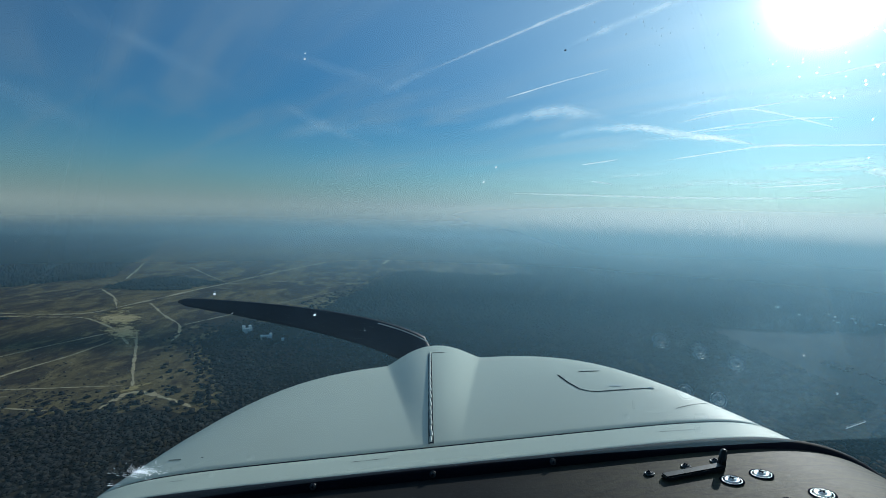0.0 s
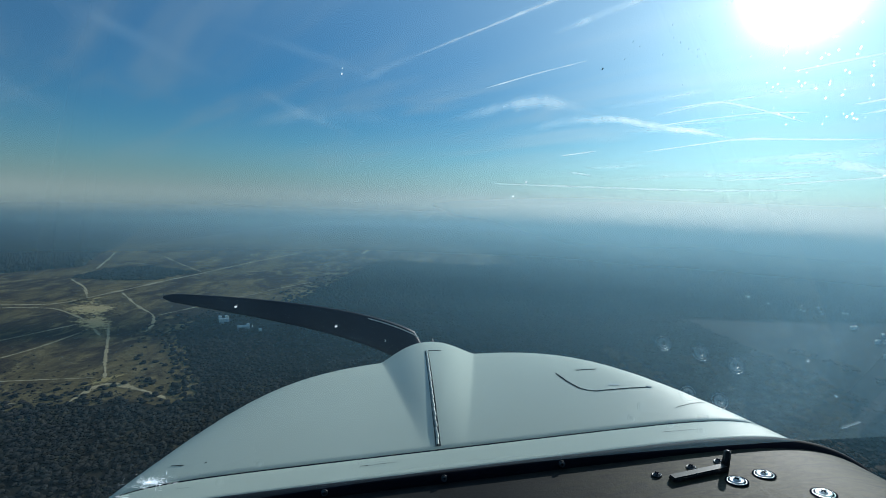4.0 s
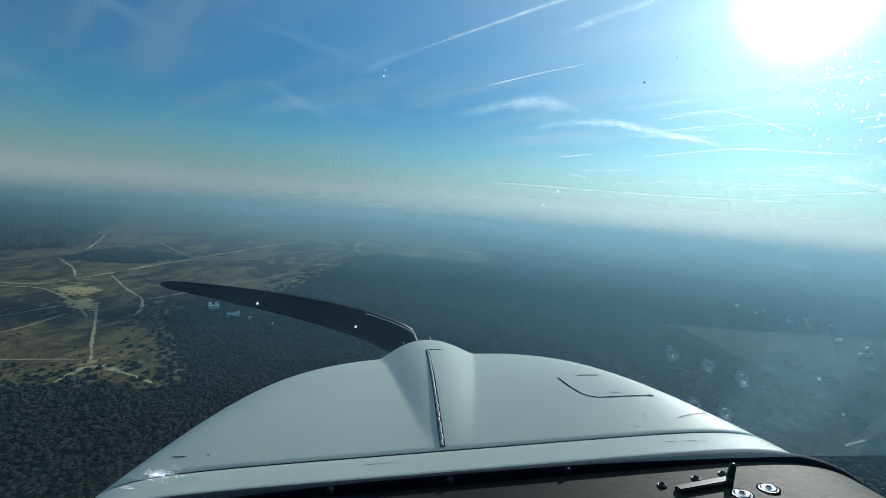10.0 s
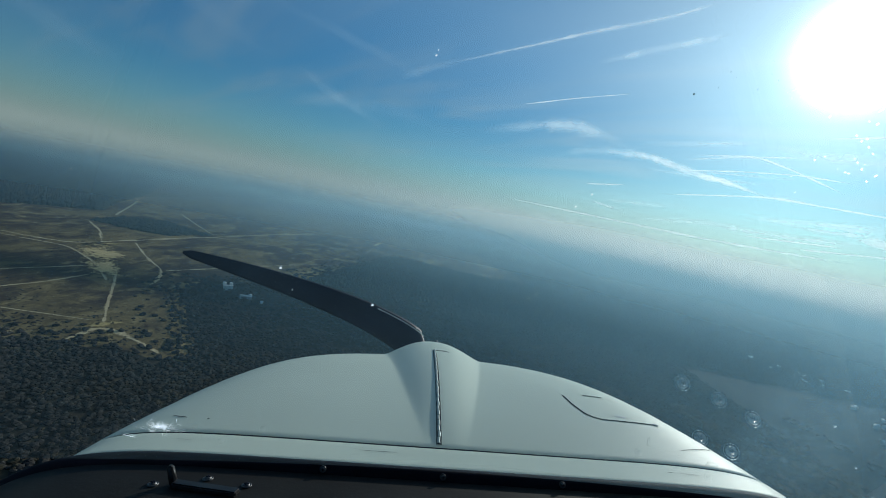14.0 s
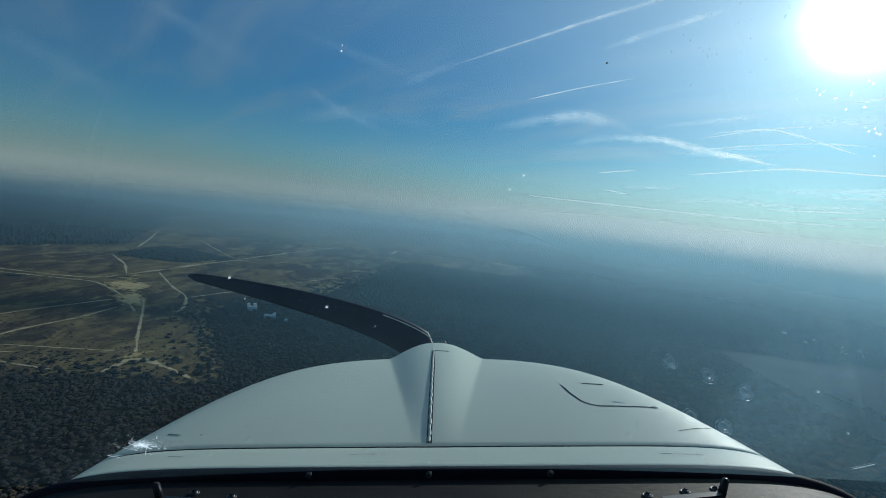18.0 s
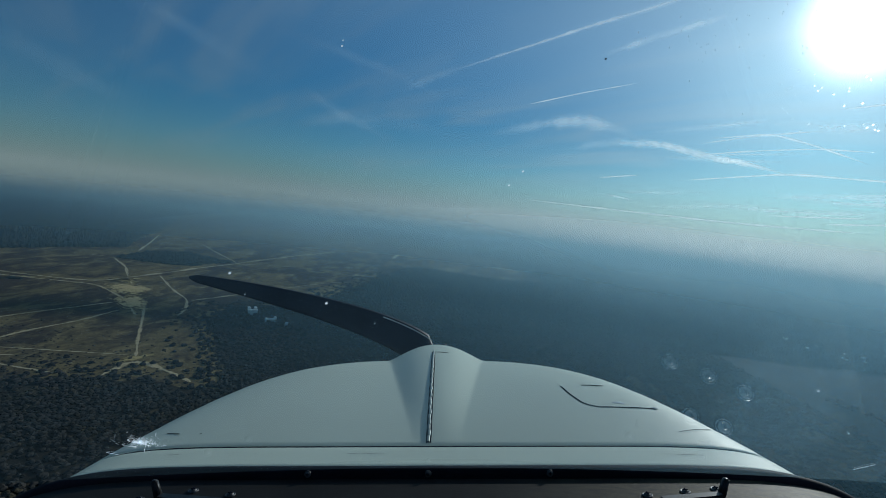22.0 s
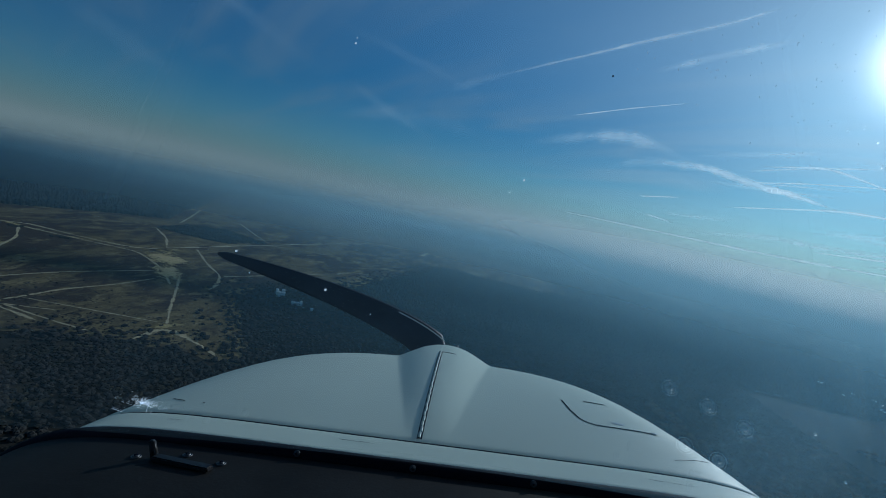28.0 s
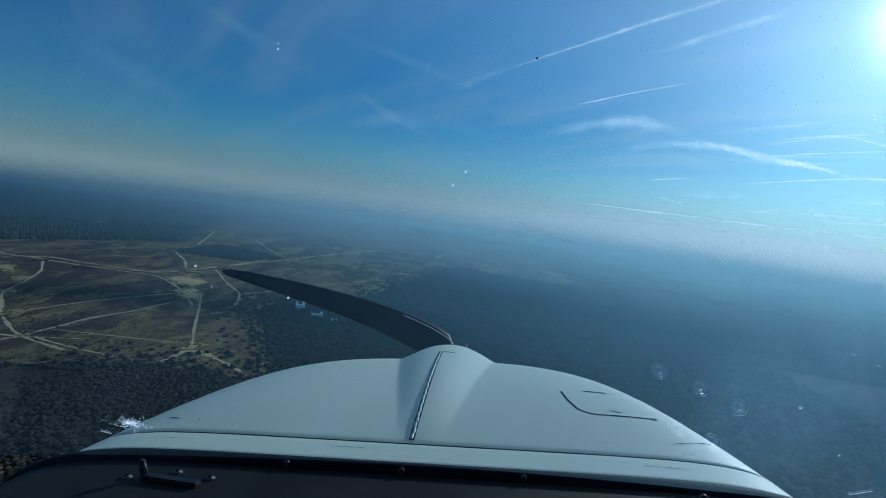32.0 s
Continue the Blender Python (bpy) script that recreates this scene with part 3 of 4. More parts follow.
def track(stops, width, seed, material=None, label="pale sandy track worn across the heath", z=1.5):
    """A worn track: a ribbon through the stops whose breadth wanders and whose edges fray."""
    pts = []
    for a, b in zip(stops, stops[1:]):
        k = max(2, int(math.dist(a, b) / 14))
        pts += [(a[0] + (b[0] - a[0]) * i / k, a[1] + (b[1] - a[1]) * i / k) for i in range(k)]
    pts.append(stops[-1])
    n = len(pts)
    pts = [tuple(sum(pts[min(max(i + d, 0), n - 1)][c] for d in (-2, -1, 0, 1, 2)) / 5 for c in (0, 1)) for i in range(n)]
    bm = bmesh.new()
    uv = bm.loops.layers.uv.new("UVMap")
    rows = []
    for i, (x, y) in enumerate(pts):
        a, b = pts[max(i - 1, 0)], pts[min(i + 1, n - 1)]
        dx, dy = b[0] - a[0], b[1] - a[1]
        s = math.hypot(dx, dy) or 1
        h = width * 0.78 * (max(0.45, 0.85 + 0.9 * noise.noise((x * 0.021, y * 0.021, seed)) + 0.4 * noise.noise((x * 0.07, y * 0.07, seed))))
        h *= min(1.0, 0.35 + 0.4 * min(i, n - 1 - i))
        rows.append([bm.verts.new((*turned(x + dy / s * h * k, y - dx / s * h * k), z)) for k in (1, 0, -1)])
    for i in range(n - 1):
        for k in range(2):
            f = bm.faces.new((rows[i][k], rows[i + 1][k], rows[i + 1][k + 1], rows[i][k + 1]))
            for l, (u, v) in zip(f.loops, ((i, k), (i + 1, k), (i + 1, k + 1), (i, k + 1))):
                l[uv].uv = (u / (n - 1), v / 2)
    for f in bm.faces:
        f.normal_update()
        if f.normal.z < 0:
            f.normal_flip()
    return thing("sandy_track", bm, material or SAND, label, "track", "tracks on the heath", "structure", smooth=False)


track([(-1400, 1100), (-1270, 1070), (-1140, 1045), (-1060, 1030), (-1045, 1075), (-945, 1060), (-855, 1050), (-780, 1050), (-735, 1060), (-725, 1120)], 9, 1, label="broad pale sandy track along the rise of the heath")
track([(-1025, 1030), (-910, 1025), (-815, 1020), (-720, 1020), (-595, 925), (-505, 820)], 7, 2)
track([(-1005, 1025), (-895, 910), (-815, 785), (-800, 740), (-750, 695), (-685, 635)], 6, 3)
track([(-685, 635), (-590, 570), (-540, 560), (-495, 550)], 6, 4)
track([(-740, 395), (-725, 425), (-705, 465), (-705, 530), (-695, 570), (-685, 635), (-675, 695), (-655, 760), (-585, 905)], 5, 5)
track([(-595, 395), (-590, 415), (-605, 440), (-615, 460), (-610, 490), (-600, 525), (-590, 570), (-585, 610), (-585, 685), (-560, 750), (-550, 855)], 5.5, 6)
track([(-1005, 630), (-840, 585), (-735, 570), (-650, 560), (-590, 570), (-510, 600)], 4.5, 7)
track([(-1065, 760), (-940, 720), (-820, 675), (-695, 625)], 4.5, 8)
track([(-1745, 1030), (-1440, 860), (-1220, 760), (-1005, 630), (-915, 555), (-825, 490), (-745, 445)], 5, 9)
track([(-1470, 940), (-1270, 795), (-1220, 760)], 5, 10)
track([(-1065, 600), (-1125, 665), (-1180, 725)], 5, 11)
track([(-1025, 640), (-1100, 725)], 4, 12)
track([(-1420, 1050), (-1350, 1145), (-1245, 1370), (-1145, 1560), (-1090, 1685), (-1205, 1945), (-1320, 2310), (-1550, 2845), (-2080, 4040)], 9, 13, label="pale sandy track along the edge of the wood")
track([(-1320, 2310), (-1110, 1865), (-995, 1605)], 9, 14)
track([(-725, 1120), (-700, 1250), (-680, 1390), (-645, 1540), (-620, 1690), (-565, 1940), (-475, 2270)], 11, 15, label="broad pale road leading off across the heath")
track([(-645, 1540), (-575, 1580), (-460, 1625)], 6, 16)
track([(-975, 1990), (-795, 1750), (-655, 1575)], 6, 17)
track([(-940, 1405), (-820, 1275), (-725, 1135)], 7, 18)
track([(-690, 1205), (-565, 1040), (-495, 970), (-455, 885), (-450, 840)], 6, 19)
track([(-490, 960), (-430, 1075), (-380, 1185), (-325, 1320), (-265, 1425)], 5, 20)
track([(-155, 3295), (-210, 2245)], 12, 21)
track([(-250, 3720), (-625, 3415)], 10, 22)
track([(-555, 925), (-485, 805), (-430, 705), (-385, 630)], 6, 23)
track([(-385, 555), (-385, 630), (-325, 600), (-275, 570)], 8, 24, label="short broad sandy track ending at the wood")
track([(-595, 580), (-515, 565), (-420, 555)], 4, 25)
track([(-595, 610), (-495, 625), (-395, 640)], 3.5, 26)
track([(-565, 410), (-550, 440), (-520, 470)], 3.5, 27)
for k, (stops, wide) in enumerate((([(550, 2310), (490, 1875)], 12), ([(485, 1800), (360, 1515)], 8), ([(490, 1575), (390, 1320)], 8), ([(490, 1575), (540, 1450), (505, 1410), (420, 1390)], 7),
                                   ([(-3685, 1990), (-3215, 2030), (-2865, 2065)], 22), ([(-4200, 2480), (-3300, 2300), (-2700, 1950)], 18))):
    track(stops, wide, 40 + k, label="pale stretch of farm road among the fields")


def clearing(x, y, a, b, turn, seed, material=GRASS, label="bare yellow grass where tracks meet"):
    """A worn patch of bare ground that frays outwards; half lengths a and b, turned by so many degrees."""
    c, s = math.cos(radians(turn)), math.sin(radians(turn))
    bm = bmesh.new()
    uv = bm.loops.layers.uv.new("UVMap")
    z = 1.25 + 0.01 * seed
    mid = bm.verts.new((*turned(x, y), z))
    rim = []
    for i in range(28):
        t = 2 * math.pi * i / 28
        k = 1.25 + 0.45 * noise.noise((math.cos(t) * 1.3, math.sin(t) * 1.3, 20.0 + seed))
        px, py = a * k * math.cos(t), b * k * math.sin(t)
        rim.append(bm.verts.new((*turned(x + px * c - py * s, y + px * s + py * c), z)))
    for i in range(28):
        f = bm.faces.new((mid, rim[i], rim[(i + 1) % 28]))
        for l, v in zip(f.loops, (0.5, 0.0, 0.0)):
            l[uv].uv = (i / 28, v)
    return thing("bare_clearing", bm, material, label, "clearing", kind="structure", smooth=False)


for k, spot in enumerate(((-665, 1040, 85, 30, -52), (-585, 930, 75, 26, -50), (-700, 1085, 48, 20, 10), (-640, 1000, 40, 34, 0), (-700, 1130, 44, 14, 70), (-800, 740, 30, 20, 40), (-790, 750, 16, 28, 10),
                          (-690, 635, 18, 10, 60), (-590, 570, 20, 12, 80), (-385, 635, 32, 14, 60), (-365, 615, 16, 22, 20), (-1040, 1040, 60, 14, -10), (-870, 1030, 50, 11, 5), (-1180, 960, 130, 26, -28), (-960, 900, 90, 30, -35),
                          (-860, 830, 60, 26, -40))):
    clearing(*spot, k)
clearing(-1660, 1130, 240, 78, -32, 30, DUNE, "bright yellow blown sand at the edge of the wood")
clearing(-1320, 1075, 150, 34, -14, 34, DUNE, "bright yellow blown sand at the edge of the wood")
clearing(-1480, 1030, 90, 34, -40, 31, DUNE, "bright yellow blown sand at the edge of the wood")
clearing(-640, 1010, 105, 42, -50, 32, DUNE, "churned yellow sand where the tracks meet")
clearing(-560, 900, 70, 28, -52, 33, DUNE, "churned yellow sand where the tracks meet")

# ---- woods ----
def inside(x, y, poly):
    hit = False
    for (ax, ay), (bx, by) in zip(poly, poly[1:] + poly[:1]):
        if (ay > y) != (by > y) and x < (bx - ax) * (y - ay) / (by - ay) + ax:
            hit = not hit
    return hit


def wood(name, places, label, size=(5.0, 9.0), material=None, tall=1.0, coarse=False):
    """A wood of ragged crowns, each two squashed and jittered lumps on a short stem."""
    bm = bmesh.new()
    if coarse:
        bmesh.ops.create_cone(bm, cap_ends=True, segments=5, radius1=0.95, radius2=0.35, depth=1.5)
    else:
        bmesh.ops.create_icosphere(bm, subdivisions=1, radius=1.0)
    bmesh.ops.triangulate(bm, faces=bm.faces)
    base = np.array([v.co[:] for v in bm.verts])
    tri = np.array([[v.index for v in f.verts] for f in bm.faces])
    bm.free()
    verts, faces, n = [], [], 0
    for x, y in places:
        s = random.uniform(*size)
        for k in range(random.choice((1, 1, 2))):
            lump = base * (1 + 0.35 * (np.random.rand(len(base), 1) - 0.5)) * (s * (0.55 - 0.15 * k), s * (0.55 - 0.15 * k), s * 0.34 * tall)
            lump = lump + (x + s * 0.3 * (random.random() - 0.5), y + s * 0.3 * (random.random() - 0.5), s * (0.24 + 0.22 * k) * tall)
            verts.append(lump)
            faces.append(tri + n)
            n += len(base)
    verts, faces = np.concatenate(verts), np.concatenate(faces)
    verts[:, 0], verts[:, 1] = turned(verts[:, 0].copy(), verts[:, 1].copy())
    me = bpy.data.meshes.new(name)
    me.from_pydata(verts.tolist(), [], faces.tolist())
    me.materials.append(material or CONIFER)
    return tagged(new(name, me), label, "woodland", kind="stuff")


def scattered(count, x0, x1, y0, y1, keep):
    out = []
    while len(out) < count:
        x, y = random.uniform(x0, x1), random.uniform(y0, y1)
        if keep(x, y):
            out.append((x, y))
    return out


open_ground = lambda x, y: inside(x, y, HEATH_EDGE)
COPSE = [(-950, 1420), (-965, 1595), (-865, 1685), (-660, 1565), (-710, 1410), (-810, 1390)]
wood("near_wood", scattered(24000, -420, 620, 330, 1150, lambda x, y: not open_ground(x, y) and noise.noise((x * 0.006, y * 0.006, 4.0)) > random.uniform(-0.8, 0.0)), "dark bare wood beside the heath", (3.5, 7.5), BARE)
wood("scrub_wood", scattered(12000, -1150, -150, 150, 640, lambda x, y: not open_ground(x, y) and noise.noise((x * 0.009, y * 0.009, 8.0)) > random.uniform(-0.5, 0.35)), "bare brown scrub and birches below the heath", (1.8, 6.2), SCRUB)
wood("middle_wood", scattered(34000, -300, 2300, 1050, 3700, lambda x, y: not open_ground(x, y) and math.hypot(x, y) < 4500 and 0.6 * noise.noise((x * 0.0035, y * 0.0018, 7.0)) + 0.45 * noise.noise((x * 0.011, y * 0.005, 3.0)) + random.uniform(-0.25, 0.25) > (y - 2700) / 1700 + max(0.0, x - 900) / 2200), "dense dark wood bordering the heath", (7.5, 13.0), coarse=True)
wood("north_wood", scattered(15000, -3400, -1050, 1050, 2900, lambda x, y: not open_ground(x, y) and y > 1060 and noise.noise((x * 0.004, y * 0.004, 5.0)) > random.uniform(-1.0, -0.1)), "dark conifer wood behind the heath", (11.0, 17.0), tall=1.7, coarse=True)
wood("wood_edge", scattered(2600, -2500, -1080, 1080, 2600, lambda x, y: not open_ground(x, y) and any(open_ground(x + dx, y + dy) for dx, dy in ((55, -10), (0, -55), (40, -40), (-40, -40)))), "tall conifers along the edge of the wood", (11.0, 18.0), tall=2.0)


def near_edge(x, y, reach):
    """Whether open heath and wood both lie within reach."""
    return len({open_ground(x + dx, y + dy) for dx, dy in ((0, 0), (reach, 0), (-reach, 0), (0, reach), (0, -reach))}) > 1


wood("stray_trees", scattered(2600, -500, 500, 500, 2600, lambda x, y: near_edge(x, y, 30) or (random.random() < 0.25 and near_edge(x, y, 80))), "stray dark trees where wood and heath meet", (4.5, 9.0), BARE)
wood("far_clumps", scattered(9000, -900, 2600, 1900, 4300, lambda x, y: not open_ground(x, y) and math.hypot(x, y) < 4500 and noise.noise((x * 0.0028, y * 0.0012, 11.0)) + 0.5 * noise.noise((x * 0.009, y * 0.004, 12.0)) > 0.12), "dark clumps of far woodland in the haze", (10.0, 17.0), coarse=True)
wood("copse", scattered(900, -980, -650, 1380, 1690, lambda x, y: inside(x, y, COPSE)), "dark long copse on the heath", (8.0, 13.0))
wood("heath_shrubs", scattered(2600, -1900, -150, 330, 2300, lambda x, y: open_ground(x, y) and noise.noise((x * 0.010, y * 0.010, 3.0)) > random.uniform(-0.1, 0.5)), "scattered low dark shrubs on the heath", (1.6, 4.2), BARE)
wood("heath_scrub", scattered(9500, -1200, -200, 290, 800, lambda x, y: open_ground(x, y) and random.random() < max(0.0, (760 - y - 0.30 * (x + 600)) / 440) and noise.noise((x * 0.012, y * 0.012, 14.0)) > random.uniform(-0.5, 0.3)), "low dark scrub spreading over the near heath", (1.6, 3.8), BARE)
wood("heath_bushes", [(-1000 + 9 * random.gauss(0, 1), 1015 + 5 * random.gauss(0, 1)) for _ in range(14)] + [(-880 + 11 * random.gauss(0, 1), 1000 + 4 * random.gauss(0, 1)) for _ in range(14)], "clump of dark bushes beside the track", (6.0, 9.0))
wood("russet_wood", scattered(420, 330, 720, 380, 800, lambda x, y: noise.noise((x * 0.016, y * 0.016, 6.0)) > 0.12), "russet bare trees standing in clumps", (7.0, 11.0), RUSSET)


def house(name, x, y, turn, plan, label, category="house", roofing=None):
    """A house of gabled wings: each wing (centre x, centre y, length, depth, eaves, ridge)."""
    ob = tagged(new(name), label, category)
    ob.matrix_world = pose(*turned(x, y), 0.5, 0, 0, turn)
    for cx, cy, a, b, eaves, ridge in plan:
        bm = bmesh.new()
        box(bm, cx - a / 2, cx + a / 2, cy - b / 2, cy + b / 2, -3, eaves)
        wall = part("wall", bm, WALLS, ob, smooth=False)
        bm = bmesh.new()
        o = 0.5
        p = [(cx - a / 2 - o, cy - b / 2 - o, eaves), (cx + a / 2 + o, cy - b / 2 - o, eaves), (cx + a / 2 + o, cy + b / 2 + o, eaves), (cx - a / 2 - o, cy + b / 2 + o, eaves)]
        q = [(cx - a / 2 - o, cy, ridge), (cx + a / 2 + o, cy, ridge)] if a >= b else [(cx, cy - b / 2 - o, ridge), (cx, cy + b / 2 + o, ridge)]
        v, r = [bm.verts.new(k) for k in p], [bm.verts.new(k) for k in q]
        for f in (((v[0], v[1], r[1], r[0]), (v[2], v[3], r[0], r[1]), (v[3], v[0], r[0]), (v[1], v[2], r[1]), (v[3], v[2], v[1], v[0])) if a >= b else
                  ((v[1], v[2], r[1], r[0]), (v[3], v[0], r[0], r[1]), (v[0], v[1], r[0]), (v[2], v[3], r[1]), (v[3], v[2], v[1], v[0]))):
            bm.faces.new(f)
        part("roof", bm, roofing or ROOF, ob, smooth=False)
        for k in range(int(a // 4)):
            bm = bmesh.new()
            box(bm, cx - a / 2 + 1.5 + 4 * k, cx - a / 2 + 2.8 + 4 * k, cy - b / 2 - 0.06, cy - b / 2 + 0.1, 1.0, 2.4)
            part("window", bm, GLASS_DARK, wall, smooth=False)
    return ob


house("white_building", -345, 925, 28, ((0, 0, 20, 10, 9, 10), (-7, 11, 6, 12, 12, 13), (7, 11, 6, 12, 12, 13)), "white building with two raised wings in the wood", roofing=PALE_ROOF)
house("white_building", -298, 890, 20, ((0, 0, 24, 7, 4, 6), (10, 5, 6, 9, 6, 8), (-9, -4, 5, 8, 5, 7)), "low white annex with raised ends beside the wood", roofing=PALE_ROOF)
house("white_building", -262, 872, 10, ((0, 0, 6, 5, 4, 6),), "small white hut standing alone in the wood", "hut", roofing=PALE_ROOF)
village = random.Random(5)
for k in range(18):
    az, d = radians(38 + 11 * k / 17 + village.gauss(0, 1.0)), 1750 - 560 * k / 17 + village.gauss(0, 60)
    house("village_house", d * math.sin(az), d * math.cos(az), village.uniform(0, 180), ((0, 0, village.uniform(8, 13), 7, 3.5, 6),), "small white village house among trees", roofing=PALE_ROOF)
for k in range(22):
    az, d = radians(-52 + 20 * k / 21 + village.gauss(0, 0.8)), 3900 + village.gauss(0, 220)
    house("far_house", d * math.sin(az), d * math.cos(az), village.uniform(0, 180), ((0, 0, village.uniform(14, 26), 10, 6, 9),), "pale house in a far village beyond the wood")
for k in range(12):
    az, d = radians(village.uniform(-14, 30)), village.uniform(1900, 3600)
    house("farmhouse", d * math.sin(az), d * math.cos(az), village.uniform(0, 180), ((0, 0, 15, 8, 4, 7),), "small pale farmhouse far off in the haze")

# ---- ring sheets that imitate haze between the near land and the horizon ----
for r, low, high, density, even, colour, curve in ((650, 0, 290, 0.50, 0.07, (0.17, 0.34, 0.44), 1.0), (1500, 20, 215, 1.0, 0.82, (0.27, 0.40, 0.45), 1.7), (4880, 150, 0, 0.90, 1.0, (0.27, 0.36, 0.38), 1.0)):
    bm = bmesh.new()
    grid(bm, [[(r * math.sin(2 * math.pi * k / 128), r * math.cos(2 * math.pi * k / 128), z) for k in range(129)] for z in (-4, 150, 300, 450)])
    thing("haze_layer", bm, haze_material("thin_haze", colour, low, high, density, even, curve), "see-through ring sheet that imitates pale ground haze far off", "haze", "haze layers", "structure")

# ---- the aircraft ----
AIR = VIEW @ pose(0, 0, 0, -90) @ pose(0, 0, 0, 0, 0, 0.8)
plane = tagged(new("light_aircraft"), "white light aircraft in flight, its nose seen over the glareshield", "aircraft")
plane.matrix_world = AIR
SEAM_Y, NOSE_Y = 0.68, 1.62


def crown(u):
    return -0.2767 - 0.1176 * u + 0.0598 * 4 * u * (1 - u) - 0.0102 * min(max((u - 0.82) / 0.18, 0), 1) ** 3


def section(s, u, width=None):
    """Half breadth and height of the cowling at s (-1 to 1) across and u (0 firewall to 1 nose) along."""
    wide = width or 0.5001 + 0.0097 * u - 0.0483 * 4 * u * (1 - u)
    n = 7.247 - 5.251 * u
    deep = 0.1523 + 0.2935 * u
    a = min(abs(s), 1.0)
    return wide * s, crown(u) - deep * (1 - (1 - a ** n) ** (1 / n))


def ridge(x, u):
    k = max(u, 0.0)
    wide = 0.030 + 0.19 * k - 0.065 * k * k
    q = min(abs(x) / wide, 1.0)
    return 0.061 * k * (1 - q ** 2.1) ** 1.35


def skin(x, y):
    """Height of the cowling's skin at x, y."""
    u = (y - SEAM_Y) / (NOSE_Y - SEAM_Y)
    wide = 0.5001 + 0.0097 * u - 0.0483 * 4 * u * (1 - u)
    return section(x / wide, u)[1] + ridge(x, u)


HINGE_X = -0.010


def cowl_half(side):
    spread = [0.008 * k for k in range(43)] + [0.36, 0.4, 0.45, 0.5, 0.57, 0.64, 0.7, 0.75, 0.8, 0.84, 0.88, 0.91, 0.94, 0.96, 0.975, 0.988, 0.996, 1.0]
    bm = bmesh.new()
    rows = []
    stations = [(0.0, 0.045, 0), (0.0, 0.006, 0), (0.0, 0.0015, 0), (0.002, 0.0, 0)] + [(0.012 + 0.988 * k / 70, 0.0, 0) for k in range(71)] + [(1.0, 0.0, a) for a in (20, 40, 60, 75, 90)]
    for u, sink, roll in stations:
        y = SEAM_Y + 0.002 + (NOSE_Y - SEAM_Y - 0.002) * u + 0.05 * math.sin(radians(roll))
        row = []
        for s in spread:
            x, z = section(s, u)
            x = HINGE_X * (1 - s) + side * x * (1 - 0.10 * (1 - math.cos(radians(roll))))
            row.append((x, y, z + ridge(x, u) - sink - 0.05 * (1 - math.cos(radians(roll)))))
        row.append((row[-1][0] * 0.97, y, row[-1][2] - 0.25))
        row.append((row[-1][0] * 0.55, y, row[-1][2] - 0.16))
        rows.append(row)
    grid(bm, rows)
    bmesh.ops.recalc_face_normals(bm, faces=bm.faces)
    if sum(f.normal.z for f in bm.faces) < 0:
        bmesh.ops.reverse_faces(bm, faces=bm.faces)
    return bm


port = part("cowling_panel", cowl_half(-1), PAINT, plane, "glossy white engine cowling panel")
starboard = part("cowling_panel", cowl_half(1), PAINT, plane, "glossy white engine cowling panel with an oil door")


def groove(stops, width, parent, name, material=None, lift=0.0004):
    """A narrow strip along the skin through (x, y) stops."""
    pts = []
    for a, b in zip(stops, stops[1:]):
        pts += [(a[0] + (b[0] - a[0]) * k / 6, a[1] + (b[1] - a[1]) * k / 6) for k in range(6)]
    pts.append(stops[-1])
    rows = ([], [], [])
    for i, (x, y) in enumerate(pts):
        a, b = pts[max(i - 1, 0)], pts[min(i + 1, len(pts) - 1)]
        dx, dy = b[0] - a[0], b[1] - a[1]
        s = math.hypot(dx, dy) or 1
        for row, k, h in zip(rows, (-1, 0, 1), (lift, lift + 0.0006, lift)):
            qx, qy = x - dy / s * width / 2 * k, y + dx / s * width / 2 * k
            row.append((qx, qy, skin(qx, qy) + h))
    bm = bmesh.new()
    grid(bm, rows)
    return part(name, bm, material or SEAM, parent)


groove([(0.238, 0.923), (0.242, 0.871), (0.251, 0.831), (0.261, 0.818), (0.275, 0.811), (0.321, 0.812), (0.375, 0.816)], 0.0036, starboard, "door_seam")
groove([(0.282, 0.936), (0.325, 0.940)], 0.0045, starboard, "door_slot")
groove([(0.306, 0.835), (0.325, 0.831)], 0.006, starboard, "latch", STEEL)
groove([(0.366, 0.724), (0.43, 0.751)], 0.0008, starboard, "scratch")
groove([(-0.402, 0.729), (-0.38, 0.722)], 0.0016, port, "scratch")
groove([(-0.349, 0.718), (-0.346, 0.7185)], 0.003, port, "chip")
groove([(-0.037, 0.837), (-0.034, 0.837)], 0.004, port, "chip", STEEL)
groove([(-0.005, 1.15), (0.03, 1.15)], 0.009, starboard, "panel_joint")
groove([(-0.035, 1.585), (-0.01, 1.592), (0.03, 1.592), (0.055, 1.585)], 0.012, starboard, "nose_rim", ZINC)
# small fastener where the door seam ends
bm = bmesh.new()
lathe(bm, ((0.005, 0.0), (0.005, 0.001), (0.0035, 0.0016), (0.0015, 0.0018)), 16, Matrix.Translation((0.372, 0.818, skin(0.372, 0.818))))
part("fastener", bm, DULL, starboard, "round steel fastener")

